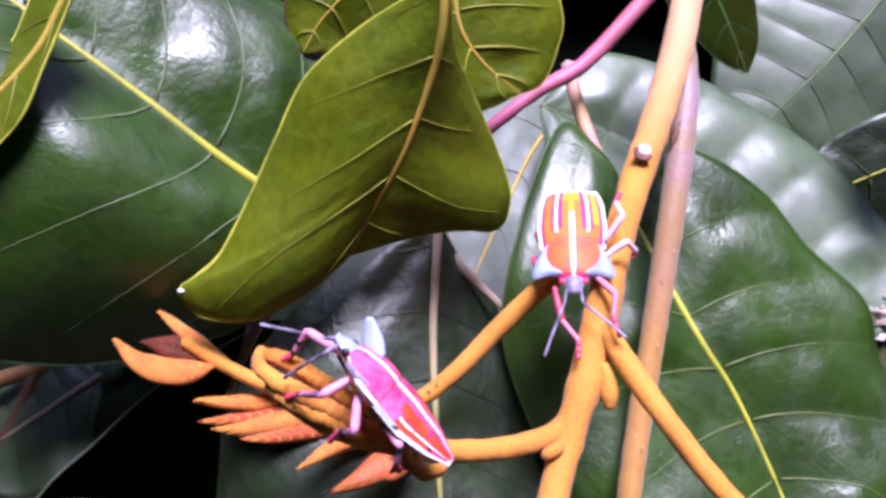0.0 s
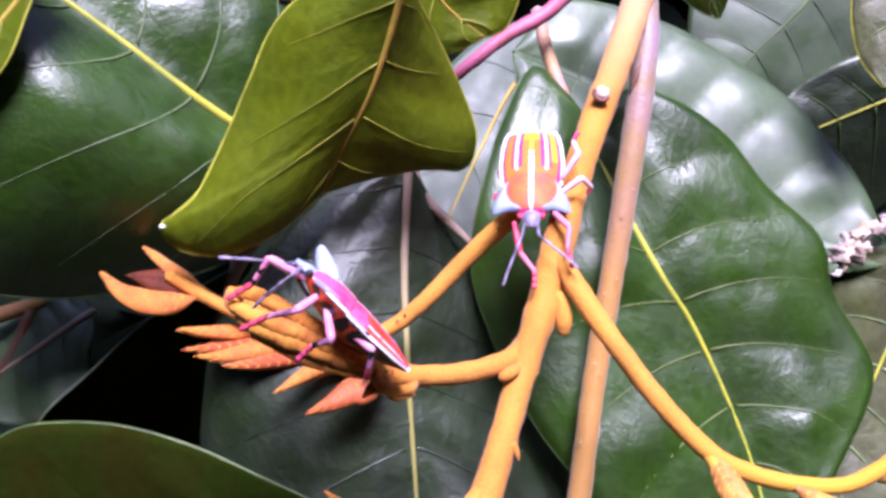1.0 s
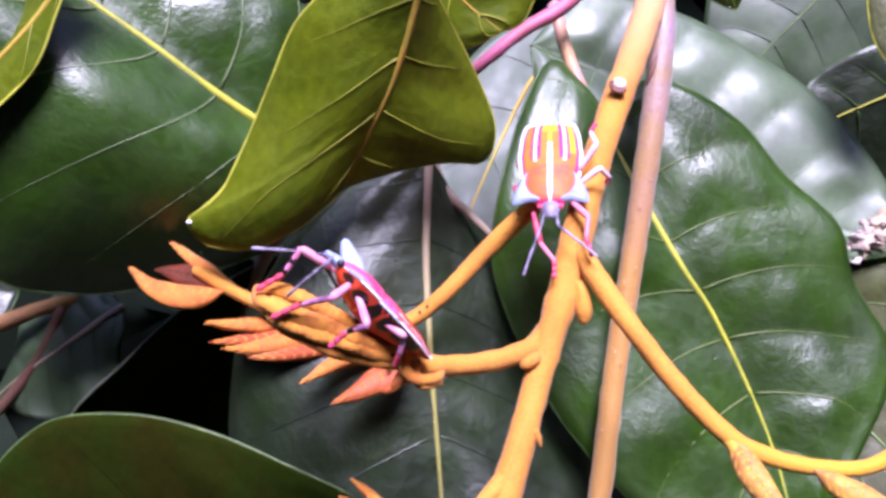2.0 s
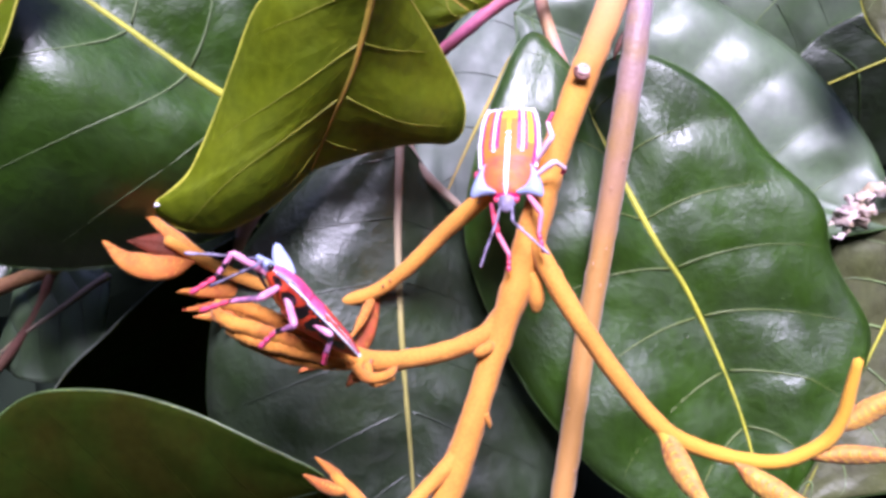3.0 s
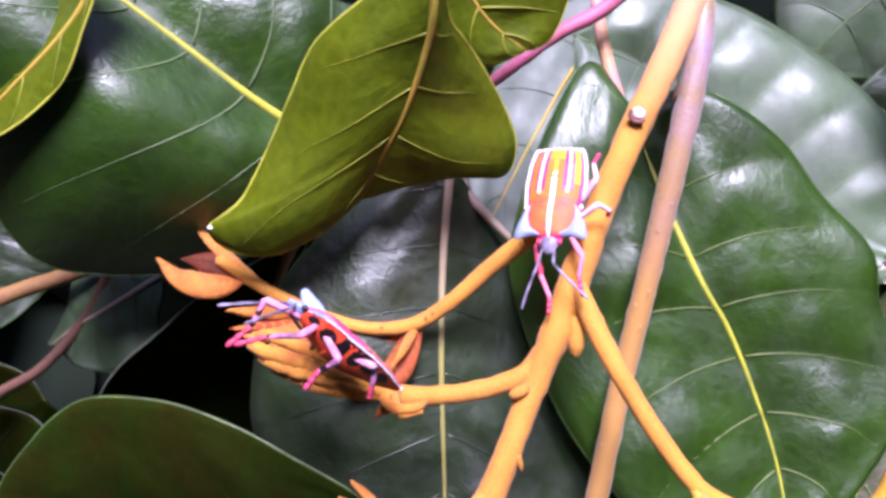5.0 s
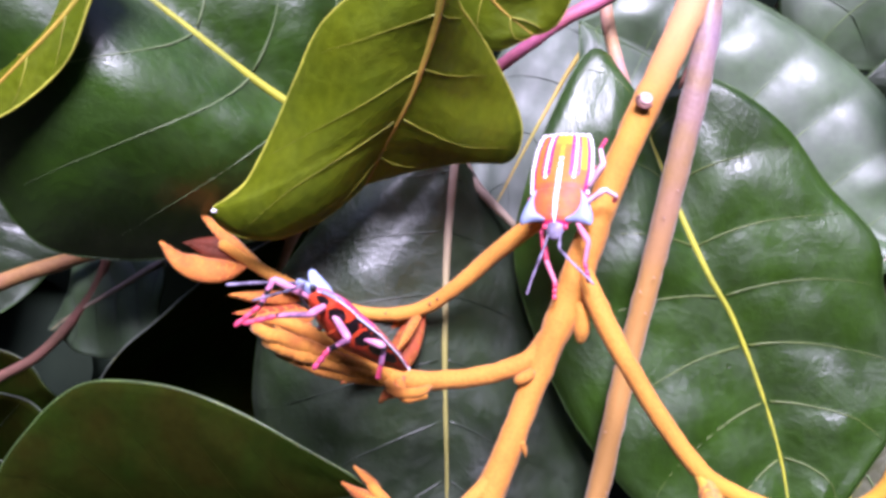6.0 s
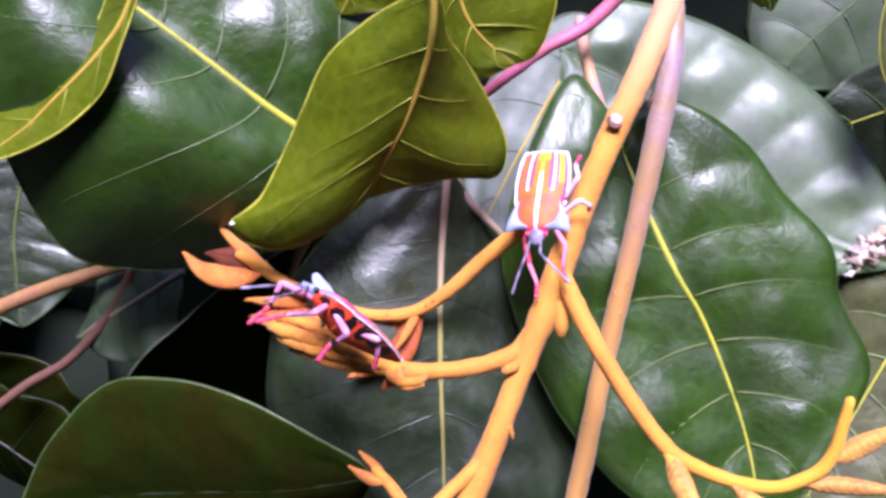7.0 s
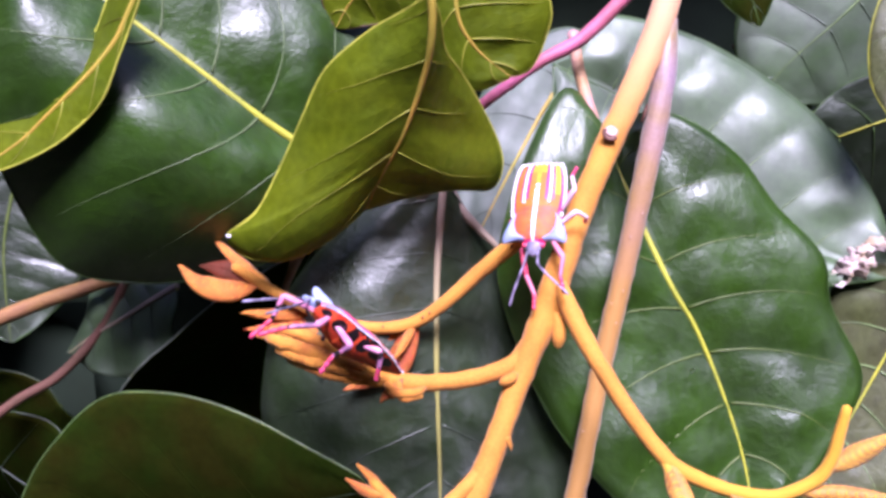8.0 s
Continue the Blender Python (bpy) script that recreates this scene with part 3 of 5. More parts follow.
# the rim takes a paler green to paint the light along it
leaf("lower_leaf", "dull green leaf low in the foliage, its curled rim painted as lit",
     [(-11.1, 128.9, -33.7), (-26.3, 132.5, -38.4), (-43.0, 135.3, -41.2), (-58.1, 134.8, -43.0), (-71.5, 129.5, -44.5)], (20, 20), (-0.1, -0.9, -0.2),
     LEAF_DULL_SHADE, LEAF_UNDER, rims=(
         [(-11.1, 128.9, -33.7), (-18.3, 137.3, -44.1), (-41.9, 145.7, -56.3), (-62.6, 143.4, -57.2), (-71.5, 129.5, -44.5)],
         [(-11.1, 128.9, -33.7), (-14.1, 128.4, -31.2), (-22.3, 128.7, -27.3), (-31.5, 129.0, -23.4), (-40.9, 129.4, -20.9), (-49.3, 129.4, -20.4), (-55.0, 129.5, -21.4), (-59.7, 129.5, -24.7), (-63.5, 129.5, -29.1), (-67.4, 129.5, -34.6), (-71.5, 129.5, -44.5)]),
     bulge=0.06, veins=7, shift=0.14, quilt=0.3, wave=1.0, seed=5, rib_r=0.2, vein_r=0.08, rib=RIM_DEEP, vein=LEAF_DULL_SHADE, edge=VEIN_DARK)
leaf("shiny_leaf", "dim grey green leaf with a thin pale midrib behind a twig",
     [(-104.0, 190.0, 13.0), (-107.0, 190.0, -2.0), (-107.0, 190.0, -13.0), (-106.0, 191.0, -27.0)], (19, 19), (0.2, -0.9, 0.35),
     LEAF_DEEP, LEAF_UNDER, veins=7, quilt=0.5, wave=0.8, seed=16, rib=VEIN_OLIVE, rib_r=0.5, drop=(4, 8), vein=LEAF_DEEP, vein_r=0.1, edge=RIM_DARK)
# these two low leaves take the near-black green in place of shade
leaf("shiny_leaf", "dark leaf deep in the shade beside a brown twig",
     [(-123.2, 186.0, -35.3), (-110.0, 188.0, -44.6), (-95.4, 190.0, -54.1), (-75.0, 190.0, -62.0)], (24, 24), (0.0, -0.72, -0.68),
     LEAF_DULL_SHADE, LEAF_UNDER, veins=7, quilt=0.5, wave=0.8, seed=17, rib=RIM_DEEP, rib_r=0.4, drop=(4, 8), vein=LEAF_DULL_SHADE, vein_r=0.1, edge=RIM_DEEP)
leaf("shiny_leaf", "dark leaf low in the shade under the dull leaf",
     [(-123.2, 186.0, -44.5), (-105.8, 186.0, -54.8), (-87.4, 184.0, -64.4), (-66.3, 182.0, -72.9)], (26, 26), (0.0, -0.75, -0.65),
     LEAF_DULL_SHADE, LEAF_DEEP, veins=7, quilt=0.4, wave=0.8, seed=21, rib=RIM_DEEP, rib_r=0.4, drop=(4, 8), vein=RIM_DEEP, edge=RIM_DEEP)
# shade is put into the blade colour, caught light into the paler rim
leaf("shaded_leaf", "leaf leaning over, coloured for shade, its pale rim for caught light",
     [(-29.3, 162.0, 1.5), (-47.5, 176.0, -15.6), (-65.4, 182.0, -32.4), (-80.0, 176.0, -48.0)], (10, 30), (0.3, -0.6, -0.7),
     LEAF_DULL_SHADE, LEAF_DULL_SHADE, rims=(
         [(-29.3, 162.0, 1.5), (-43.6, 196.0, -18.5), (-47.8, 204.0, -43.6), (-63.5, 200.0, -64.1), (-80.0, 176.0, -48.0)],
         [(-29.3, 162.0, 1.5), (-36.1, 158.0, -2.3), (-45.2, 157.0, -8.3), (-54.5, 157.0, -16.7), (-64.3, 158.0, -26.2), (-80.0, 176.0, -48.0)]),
     veins=7, quilt=0.3, wave=1.0, seed=6, rib_r=0.2, rib=LEAF_DULL_SHADE, vein=LEAF_DULL_SHADE, vein_r=0.08, edge=RIM_LIT)
# the paler greyed green stands in for the glare on this leaf
leaf("shiny_leaf", "leaf low behind the others, its glare put into a paler green",
     [(-55.2, 160.0, -7.3), (-58.6, 160.0, -9.4), (-66.6, 163.0, -14.4), (-76.0, 167.0, -20.0), (-81.6, 170.0, -24.0)], (11, 12), (0.1, -0.85, 0.5),
     LEAF_GREY, LEAF_UNDER, veins=6, quilt=0.4, wave=0.8, seed=7, rib=VEIN_PINK_TAN, rib_r=0.75, drop=(4, 4), curl=0.12, vein=LEAF_DEEP, vein_r=0.1, edge=RIM_DEEP)
leaf("back_leaf", "pale greyish green leaf with bright sheen between its veins",
     [(14.6, 168.0, 38.1), (31.8, 169.0, 30.3), (48.6, 168.0, 17.6), (62.8, 166.0, 6.0), (79.6, 164.0, 1.1)], (22, 30), (0.1, -0.8, 0.6),
     LEAF_GREY, LEAF_UNDER, rims=(
         [(14.6, 168.0, 38.1), (23.9, 170.0, 47.6), (40.5, 172.0, 45.1), (54.1, 173.0, 38.7), (66.1, 172.0, 29.8), (73.4, 170.0, 20.3), (77.5, 168.0, 12.1), (79.6, 164.0, 1.1)],
         [(14.6, 168.0, 38.1), (16.9, 161.0, 19.2), (29.7, 158.0, 3.9), (48.5, 158.0, -0.8), (63.0, 159.0, -0.9), (79.6, 164.0, 1.1)]),
     bulge=0.08, veins=8, shift=0.1, quilt=1.35, wave=1.5, seed=8, vein=VEIN_PALE, rib=RIM_DARK, rib_r=0.35, vein_r=0.1, edge=RIM_DARK)
leaf("back_leaf", "grey green leaf with a soft sheen behind the arched leaf",
     [(26.6, 182.0, 43.4), (16.7, 180.0, 35.4), (9.0, 175.0, 20.9), (0.6, 169.0, 2.1)], (20, 20), (0.1, -0.9, 0.4),
     LEAF_DIM, LEAF_UNDER, rims=(
         [(26.6, 182.0, 43.4), (16.2, 186.0, 47.7), (2.8, 183.0, 37.1), (-3.6, 176.0, 16.9), (0.6, 169.0, 2.1)],
         [(26.6, 182.0, 43.4), (23.8, 177.0, 25.4), (14.9, 172.0, 11.4), (6.6, 168.0, 1.1), (0.6, 169.0, 2.1)]),
     veins=5, quilt=0.15, wave=0.6, seed=9, rib=VEIN_TAN, rib_r=0.6, vein=LEAF_DIM, vein_r=0.1, edge=RIM_DARK)
leaf("back_leaf", "dim grey leaf high behind the pale leaf",
     [(93.2, 202.0, 72.2), (80.0, 205.0, 56.2), (68.8, 208.0, 44.7), (63.2, 210.0, 36.3)], (24, 24), (0.1, -0.95, 0.05),
     LEAF_GREY, LEAF_UNDER, veins=6, quilt=0.4, wave=0.5, seed=10, rib=VEIN_PALE, rib_r=0.4, vein=LEAF_GREY, vein_r=0.12, edge=RIM_DARK)
leaf("back_leaf", "dark leaf with a thin yellow midrib behind the pale leaf",
     [(105.8, 190.0, 39.7), (90.7, 194.0, 33.6), (78.0, 197.0, 28.2), (66.1, 200.0, 22.7)], (28, 11), (0.4, -0.9, -0.25),
     LEAF_DEEP, LEAF_UNDER, veins=6, quilt=0.4, wave=0.5, seed=11, rib=VEIN_YELLOW, rib_r=0.4, vein=VEIN_DARK, edge=RIM_DARK)
leaf("small_leaf", "yellowish green leaf seen from below near the pink twig",
     [(-1.0, 126.0, 52.5), (-1.1, 128.0, 41.6), (1.9, 130.0, 36.2), (7.5, 132.0, 32.1)], (10, 12), (0.1, -0.95, -0.2),
     LEAF_UNDER, LEAF_DARK, rib=VEIN_TAN, vein=VEIN_UNDER, rims=(
         [(-1.0, 126.0, 52.5), (-7.2, 129.0, 43.0), (-3.4, 131.0, 32.8), (2.0, 132.0, 29.9), (7.5, 132.0, 32.1)],
         [(-1.0, 126.0, 52.5), (9.0, 130.0, 51.1), (12.9, 132.0, 43.3), (12.3, 133.0, 38.0), (10.4, 133.0, 33.7), (7.5, 132.0, 32.1)]),
     bulge=0.1, veins=5, quilt=-0.3, wave=1.0, seed=12, rib_r=0.55, vein_r=0.13)
leaf("small_leaf", "small olive leaf with a browned edge",
     [(-10.2, 138.0, 57.5), (-15.4, 141.0, 49.6), (-20.3, 143.0, 44.3), (-22.6, 144.0, 40.3)], (9, 9), (0.1, -0.95, -0.2),
     LEAF_UNDER, LEAF_DARK, rib=VEIN_TAN, vein=VEIN_UNDER, veins=5, quilt=-0.2, wave=0.5, seed=18, rib_r=0.4, vein_r=0.12, edge=BROWN_BARK)
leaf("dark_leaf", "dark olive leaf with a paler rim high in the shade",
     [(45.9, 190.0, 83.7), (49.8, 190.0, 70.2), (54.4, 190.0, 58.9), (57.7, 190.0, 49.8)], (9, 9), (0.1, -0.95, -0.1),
     LEAF_DULL_SHADE, LEAF_DULL_SHADE, veins=6, quilt=0.3, wave=0.4, seed=19, rib_r=0.4, vein_r=0.1, rib=RIM_DARK, vein=RIM_DEEP, edge=VEIN_DARK)
leaf("small_leaf", "olive green leaf at the edge of the foliage",
     [(81.7, 150.0, 62.5), (76.4, 150.0, 48.3), (72.8, 150.0, 37.6), (71.9, 150.0, 28.6)], (8, 8), (-0.2, -0.95, 0.0),
     LEAF_OLIVE, LEAF_UNDER, veins=6, quilt=0.3, wave=0.5, seed=20, rib_r=0.4, vein_r=0.12, vein=VEIN_PALE)
leaf("curled_leaf", "olive leaf curled upward along its tan midrib",
     [(-43.9, 118.0, 46.0), (-47.0, 119.0, 40.6), (-50.4, 120.0, 34.2), (-55.6, 120.5, 28.3), (-60.6, 121.0, 23.7), (-65.7, 121.5, 19.0), (-76.0, 122.0, 12.1)], (9, 9), (0.3, -0.9, -0.1),
     LEAF_UNDER, LEAF_DARK, rib=VEIN_TAN, vein=VEIN_UNDER, rims=(
         [(-43.9, 118.0, 46.0), (-45.9, 118.2, 40.5), (-47.5, 118.4, 36.1), (-49.3, 118.6, 31.6), (-52.2, 119.0, 25.0), (-58.2, 119.8, 19.5), (-64.4, 120.6, 16.1), (-69.2, 121.2, 14.3), (-76.0, 122.0, 12.1)],
         [(-43.9, 118.0, 46.0), (-52.0, 123.0, 42.4), (-55.9, 124.5, 35.4), (-61.1, 125.0, 30.3), (-67.0, 125.5, 26.5), (-71.6, 125.5, 23.3), (-74.7, 124.5, 18.6), (-76.0, 122.0, 12.1)]),
     bulge=0.05, veins=6, quilt=-0.2, wave=0.6, seed=13, rib_r=0.6, vein_r=0.1)
eaten = leaf("eaten_leaf", "dull green leaf with a yellow midrib and a ragged eaten edge",
     [(87.9, 165.0, 6.0), (79.6, 166.0, -13.7), (72.2, 165.0, -29.3), (63.2, 162.0, -47.1)], (20, 20), (0.0, -0.9, 0.4),
     LEAF_OLIVE, LEAF_UNDER, rims=(
         [(87.9, 165.0, 6.0), (99.7, 165.0, -15.6), (90.2, 162.0, -39.4), (63.2, 162.0, -47.1)],
         [(87.9, 165.0, 6.0), (77.2, 163.0, 4.0), (69.4, 163.0, 1.1), (66.9, 164.0, -7.7), (64.0, 164.0, -25.3), (59.7, 163.0, -39.7), (63.2, 162.0, -47.1)]),
     veins=8, quilt=0.8, wave=1.5, seed=14, rib=VEIN_YELLOW, rib_r=0.5, vein=VEIN_PALE, edge=RIM_DARK)
# withered shreds along the eaten edge
rnd = random.Random(9)
for k in range(16):
    u = k / 15
    a = Vector((67.6, 161.0, 1.5)).lerp(Vector((77.7, 160.0, 9.1)), u) + Vector((rnd.uniform(-1.5, 1.5), rnd.uniform(-1, 1), rnd.uniform(-1.2, 1.5)))
    bm = bmesh.new()
    w = rnd.uniform(1.4, 3.0)
    turn = Matrix.Rotation(rnd.uniform(-0.7, 0.7), 3, "X") @ Matrix.Rotation(rnd.uniform(-0.7, 0.7), 3, "Z")
    outline = [w * rnd.uniform(0.45, 1.15) for _ in range(16)]
    lay = []
    for dy in (-0.12, 0.12):
        c = bm.verts.new(a + turn @ Vector((0, dy + 0.5, 0)))
        lay.append((c, [bm.verts.new(a + turn @ Vector((r * math.cos(g * math.pi / 8), dy - 0.25 * math.sin(g * 1.9 + k), r * 0.7 * math.sin(g * math.pi / 8)))) for g, r in enumerate(outline)]))
    for g in range(16):
        h = (g + 1) % 16
        bm.faces.new((lay[0][0], lay[0][1][g], lay[0][1][h]))
        bm.faces.new((lay[1][0], lay[1][1][h], lay[1][1][g]))
        bm.faces.new((lay[0][1][g], lay[1][1][g], lay[1][1][h], lay[0][1][h]))
    part("withered_shred", bm, WITHERED, eaten, "pinkish withered shred")

# ---- the twigs ----
twig = thing("twig", (31.6, 141.5, 42.1), "forked velvety orange twig with young shoots", "twig")
bm = bmesh.new()
tube(bm, [(*(35.4, 146.9, 58.6), 2.27), (*(30.8, 141.5, 40.5), 2.27), (*(26.0, 136.1, 28.0), 2.21), (*(20.6, 130.7, 14.8), 2.05), (*(17.0, 125.3, 3.8), 2.16), (*(14.7, 123.1, -4.3), 2.16), (*(12.1, 121.0, -11.4), 1.89),
          (*(9.2, 117.7, -20.2), 1.78), (*(6.6, 115.6, -28.1), 2.05), (*(4.1, 113.4, -35.0), 1.73)], 18, n=70, knob=0.12)
stem = part("main_stem", bm, VELVET, twig)
bm = bmesh.new()
tube(bm, [(*(16.6, 123.7, 2.3), 0.97), (*(18.5, 121.0, -1.7), 1.4), (*(22.8, 117.7, -8.6), 1.3), (*(27.9, 115.6, -15.4), 1.24), (*(33.3, 112.8, -21.1), 1.18), (*(38.4, 112.0, -23.4), 1.06), (*(43.0, 110.5, -24.1), 0.98), (*(47.4, 109.5, -23.9), 0.92), (*(50.9, 109.0, -22.2), 0.92), (*(53.2, 108.8, -20.2), 0.95), (*(54.4, 108.5, -17.3), 0.88), (*(54.9, 108.3, -13.8), 0.82), (*(55.4, 108.0, -9.9), 0.62)], 14, n=60, knob=0.1, seed=2)
right = part("side_shoot", bm, VELVET_TIP, twig)
bm = bmesh.new()
tube(bm, [(*(14.9, 131.4, 10.2), 0.88), (*(10.2, 131.4, 6.4), 1.31), (*(5.1, 132.5, 1.6), 1.26), (*(-1.1, 132.5, -4.7), 1.14), (*(-6.7, 132.9, -8.6), 1.08), (*(-14.6, 133.0, -9.4), 0.94), (*(-24.1, 133.3, -6.7), 0.96), (*(-30.6, 133.6, -3.9), 0.93), (*(-35.9, 133.2, -0.7), 0.77)], 14, n=60, knob=0.1, seed=3)
rear = part("side_shoot", bm, VELVET, twig)
bm = bmesh.new()
tube(bm, [(*(13.2, 122.0, -7.2), 0.97), (*(10.5, 121.0, -10.6), 1.35), (*(6.0, 117.7, -12.0), 1.3), (*(1.1, 114.5, -12.3), 1.27), (*(-2.9, 111.8, -11.9), 1.35), (*(-6.2, 110.2, -10.7), 1.35), (*(-10.7, 109.1, -8.3), 1.24), (*(-15.8, 108.5, -6.0), 0.86)], 14, n=60, knob=0.12, seed=4)
shoot = part("side_shoot", bm, VELVET, twig, "orange side shoot with folded young leaves")



def young_leaf(parent, pts, w, normal, drop, mat, name="young_leaf", pleats=12, label="", seed=0):
    """A small unopened leaf, folded along its midrib, with pleats between its veins and a thick velvety blade."""
    b = Blade(pts, (w, w), normal, drop=drop, curl=0.12, belly=0.42, point=1.0, veins=pleats, shift=0.1, quilt=0.3, wave=0.12, seed=seed)
    bm = bmesh.new()
    NV, NT, TH = 10, 36, 0.28
    g = [[[bm.verts.new(b.at(0.01 + 0.98 * i / NT, -1 + 2 * j / NV) + b.frames[min(int(i / NT * b.n), b.n - 1)][1] * TH * s) for j in range(NV + 1)] for i in range(NT + 1)] for s in (1, -1)]
    for i in range(NT):
        for j in range(NV):
            bm.faces.new((g[0][i][j], g[0][i][j + 1], g[0][i + 1][j + 1], g[0][i + 1][j])).material_index = 0
            bm.faces.new((g[1][i + 1][j], g[1][i + 1][j + 1], g[1][i][j + 1], g[1][i][j])).material_index = 1
        for j, s in ((0, 1), (NV, -1)):
            vs = (g[0][i][j], g[0][i + 1][j], g[1][i + 1][j], g[1][i][j])
            bm.faces.new(vs if s > 0 else vs[::-1]).material_index = 2
    for i in (0, NT):
        for j in range(NV):
            bm.faces.new((g[0][i][j], g[0][i][j + 1], g[1][i][j + 1], g[1][i][j])).material_index = 2
    leaf_ob = part(name, bm, mat, parent, label)
    bm = bmesh.new()
    # a raised ridge along every side vein, on both faces
    for k in range(1, pleats):
        for side in (-1, 1):
            for face in (-1, 1):
                pts = []
                for i in range(5):
                    a = 0.05 + 0.87 * i / 4
                    t = 0.04 + k / pleats + b.shift[0] * a ** 1.25
                    if t < 0.97:
                        pts.append((*(b.at(t, side * a) + b.frames[min(int(t * b.n), b.n)][1] * 0.3 * face), 0.17 - 0.07 * a))
                if len(pts) > 2:
                    tube(bm, pts, 5, n=6)
    for f in bm.faces:
        f.material_index = 2
    tube(bm, [(*(b.m[i] - b.frames[i][1] * 0.15), 0.34 * (1 - 0.7 * i / b.n)) for i in range(0, b.n + 1, 4)], 7, n=24)
    return leaf_ob, bm


def young(parent, pts, w, normal, drop=(50, 50), mat=None, label="", seed=0):
    ob, rib = young_leaf(parent, pts, w, normal, drop, mat or (VELVET_YOUNG, YOUNG_RED, VELVET_YOUNG), label=label, seed=seed)
    o = ORIGIN[parent]
    for v in rib.verts:
        v.co = (v.co - o) * MM
    me = ob.data
    joined = bmesh.new()
    joined.from_mesh(me)
    tmp = bpy.data.meshes.new("tmp")
    rib.to_mesh(tmp)
    joined.from_mesh(tmp)
    for f in joined.faces:
        f.smooth = True
    joined.to_mesh(me)
    joined.free()
    rib.free()
    bpy.data.meshes.remove(tmp)
    return ob


ORANGE_IN = (YOUNG_PLEAT, YOUNG_RUST, VELVET_YOUNG)
LIME_IN = (YOUNG_TAN, YOUNG_TAN, LIME_BARK)
RED_IN = (YOUNG_RED, VELVET_YOUNG, VELVET_YOUNG)
# leaves at the end of the rear shoot
young(rear, [(-29.4, 134.3, -4.7), (-33.7, 133.6, -2.3), (-37.1, 134.4, 0.5), (-40.2, 136.1, 3.2)], 1.44, (-0.6, -0.7, -0.4), (35, 60), ORANGE_IN, seed=1)
young(rear, [(-31.9, 132.8, -3.9), (-36.2, 131.1, -3.5), (-40.3, 129.6, -2.6), (-44.0, 129.6, -0.4)], 2.7, (0.1, -0.75, 0.6), (15, 40), ORANGE_IN, seed=2)
young(rear, [(-31.6, 134.9, -3.1), (-35.5, 133.8, -1.9), (-38.4, 133.2, -1.3), (-41.3, 132.0, -0.8)], 2.0, (0.1, -0.9, 0.35), (6, 10), (YOUNG_DARK, YOUNG_DARK, YOUNG_DARK), seed=3)
# leaves below the rear shoot
young(rear, [(-21.3, 135.8, -7.6), (-26.0, 135.2, -7.9), (-30.6, 133.6, -8.2), (-34.4, 132.3, -8.3)], 1.63, (0, -0.75, 0.65), (15, 40), ORANGE_IN, seed=4)
young(rear, [(-16.6, 137.2, -9.4), (-22.8, 135.0, -9.9), (-28.2, 134.0, -10.7), (-33.6, 131.8, -10.9)], 1.82, (0, -0.8, 0.2), (30, 35), (YOUNG_RUST, YOUNG_RED, VELVET_YOUNG), seed=5)
young(rear, [(-14.9, 136.0, -10.5), (-21.1, 133.9, -11.0), (-27.1, 132.6, -11.9), (-31.7, 131.0, -11.7)], 2.11, (0, -0.85, 0.1), (35, 30), ORANGE_IN, seed=6)
young(rear, [(-11.6, 136.5, -11.3), (-17.9, 134.5, -12.5), (-23.2, 132.7, -13.1), (-28.0, 131.1, -13.0)], 1.63, (0, -0.85, -0.2), (35, 30), (YOUNG_RUST, YOUNG_RED, VELVET_YOUNG), seed=7)
young(rear, [(-7.5, 134.2, -9.4), (-10.6, 133.8, -12.6), (-15.2, 131.7, -14.0), (-20.6, 129.0, -16.4)], 1.92, (0.2, -0.8, -0.3), (40, 30), ORANGE_IN, seed=8)
young(rear, [(-5.3, 133.8, -7.4), (-8.2, 131.5, -14.9), (-10.5, 130.5, -16.1), (-13.0, 129.5, -17.6), (-16.4, 129.0, -19.3)], 2.3, (-0.3, -0.9, -0.1), (20, 15), (YOUNG_RED, VELVET_YOUNG, VELVET_YOUNG), seed=9)
young(rear, [(-5.5, 133.2, -8.2), (-6.1, 131.5, -10.1), (-7.3, 130.0, -12.2), (-8.8, 129.3, -14.1)], 0.96, (0.5, -0.8, 0), (40, 30), ORANGE_IN, seed=10)
# folded leaves at the end of the front shoot
FOLDED = (
    [((-5.5, 110.8, -10.4), 0.65), ((-9.6, 107.4, -7.6), 1.08), ((-14.3, 105.7, -4.8), 1.24), ((-18.5, 105.0, -2.7), 1.13), ((-20.8, 105.7, -2.5), 0.65)],
    [((-5.5, 109.7, -10.7), 0.65), ((-9.4, 105.9, -8.8), 1.08), ((-14.6, 103.8, -6.2), 1.3), ((-18.8, 103.4, -4.6), 1.24), ((-21.1, 104.7, -3.6), 1.03), ((-21.6, 106.8, -2.5), 0.54)],
    [((-5.5, 109.2, -11.1), 0.65), ((-9.4, 105.9, -9.7), 1.03), ((-13.2, 104.2, -8.0), 1.19), ((-17.4, 103.6, -6.4), 1.19), ((-19.9, 104.4, -5.2), 0.65)],
    [((-5.2, 109.7, -11.7), 0.65), ((-8.8, 107.1, -10.8), 1.03), ((-12.9, 105.4, -9.5), 1.13), ((-16.2, 104.9, -7.9), 1.08), ((-18.8, 105.6, -6.9), 0.54)],
    [((-5.3, 111.9, -11.3), 0.65), ((-9.8, 110.2, -10.6), 1.08), ((-14.6, 108.9, -8.8), 1.3), ((-18.8, 108.3, -6.8), 1.19), ((-21.3, 108.4, -5.3), 0.65)],
    [((-6.3, 112.9, -10.7), 0.65), ((-11.5, 111.5, -8.4), 1.08), ((-17.1, 110.2, -5.5), 1.19), ((-20.6, 109.6, -3.7), 0.54)])
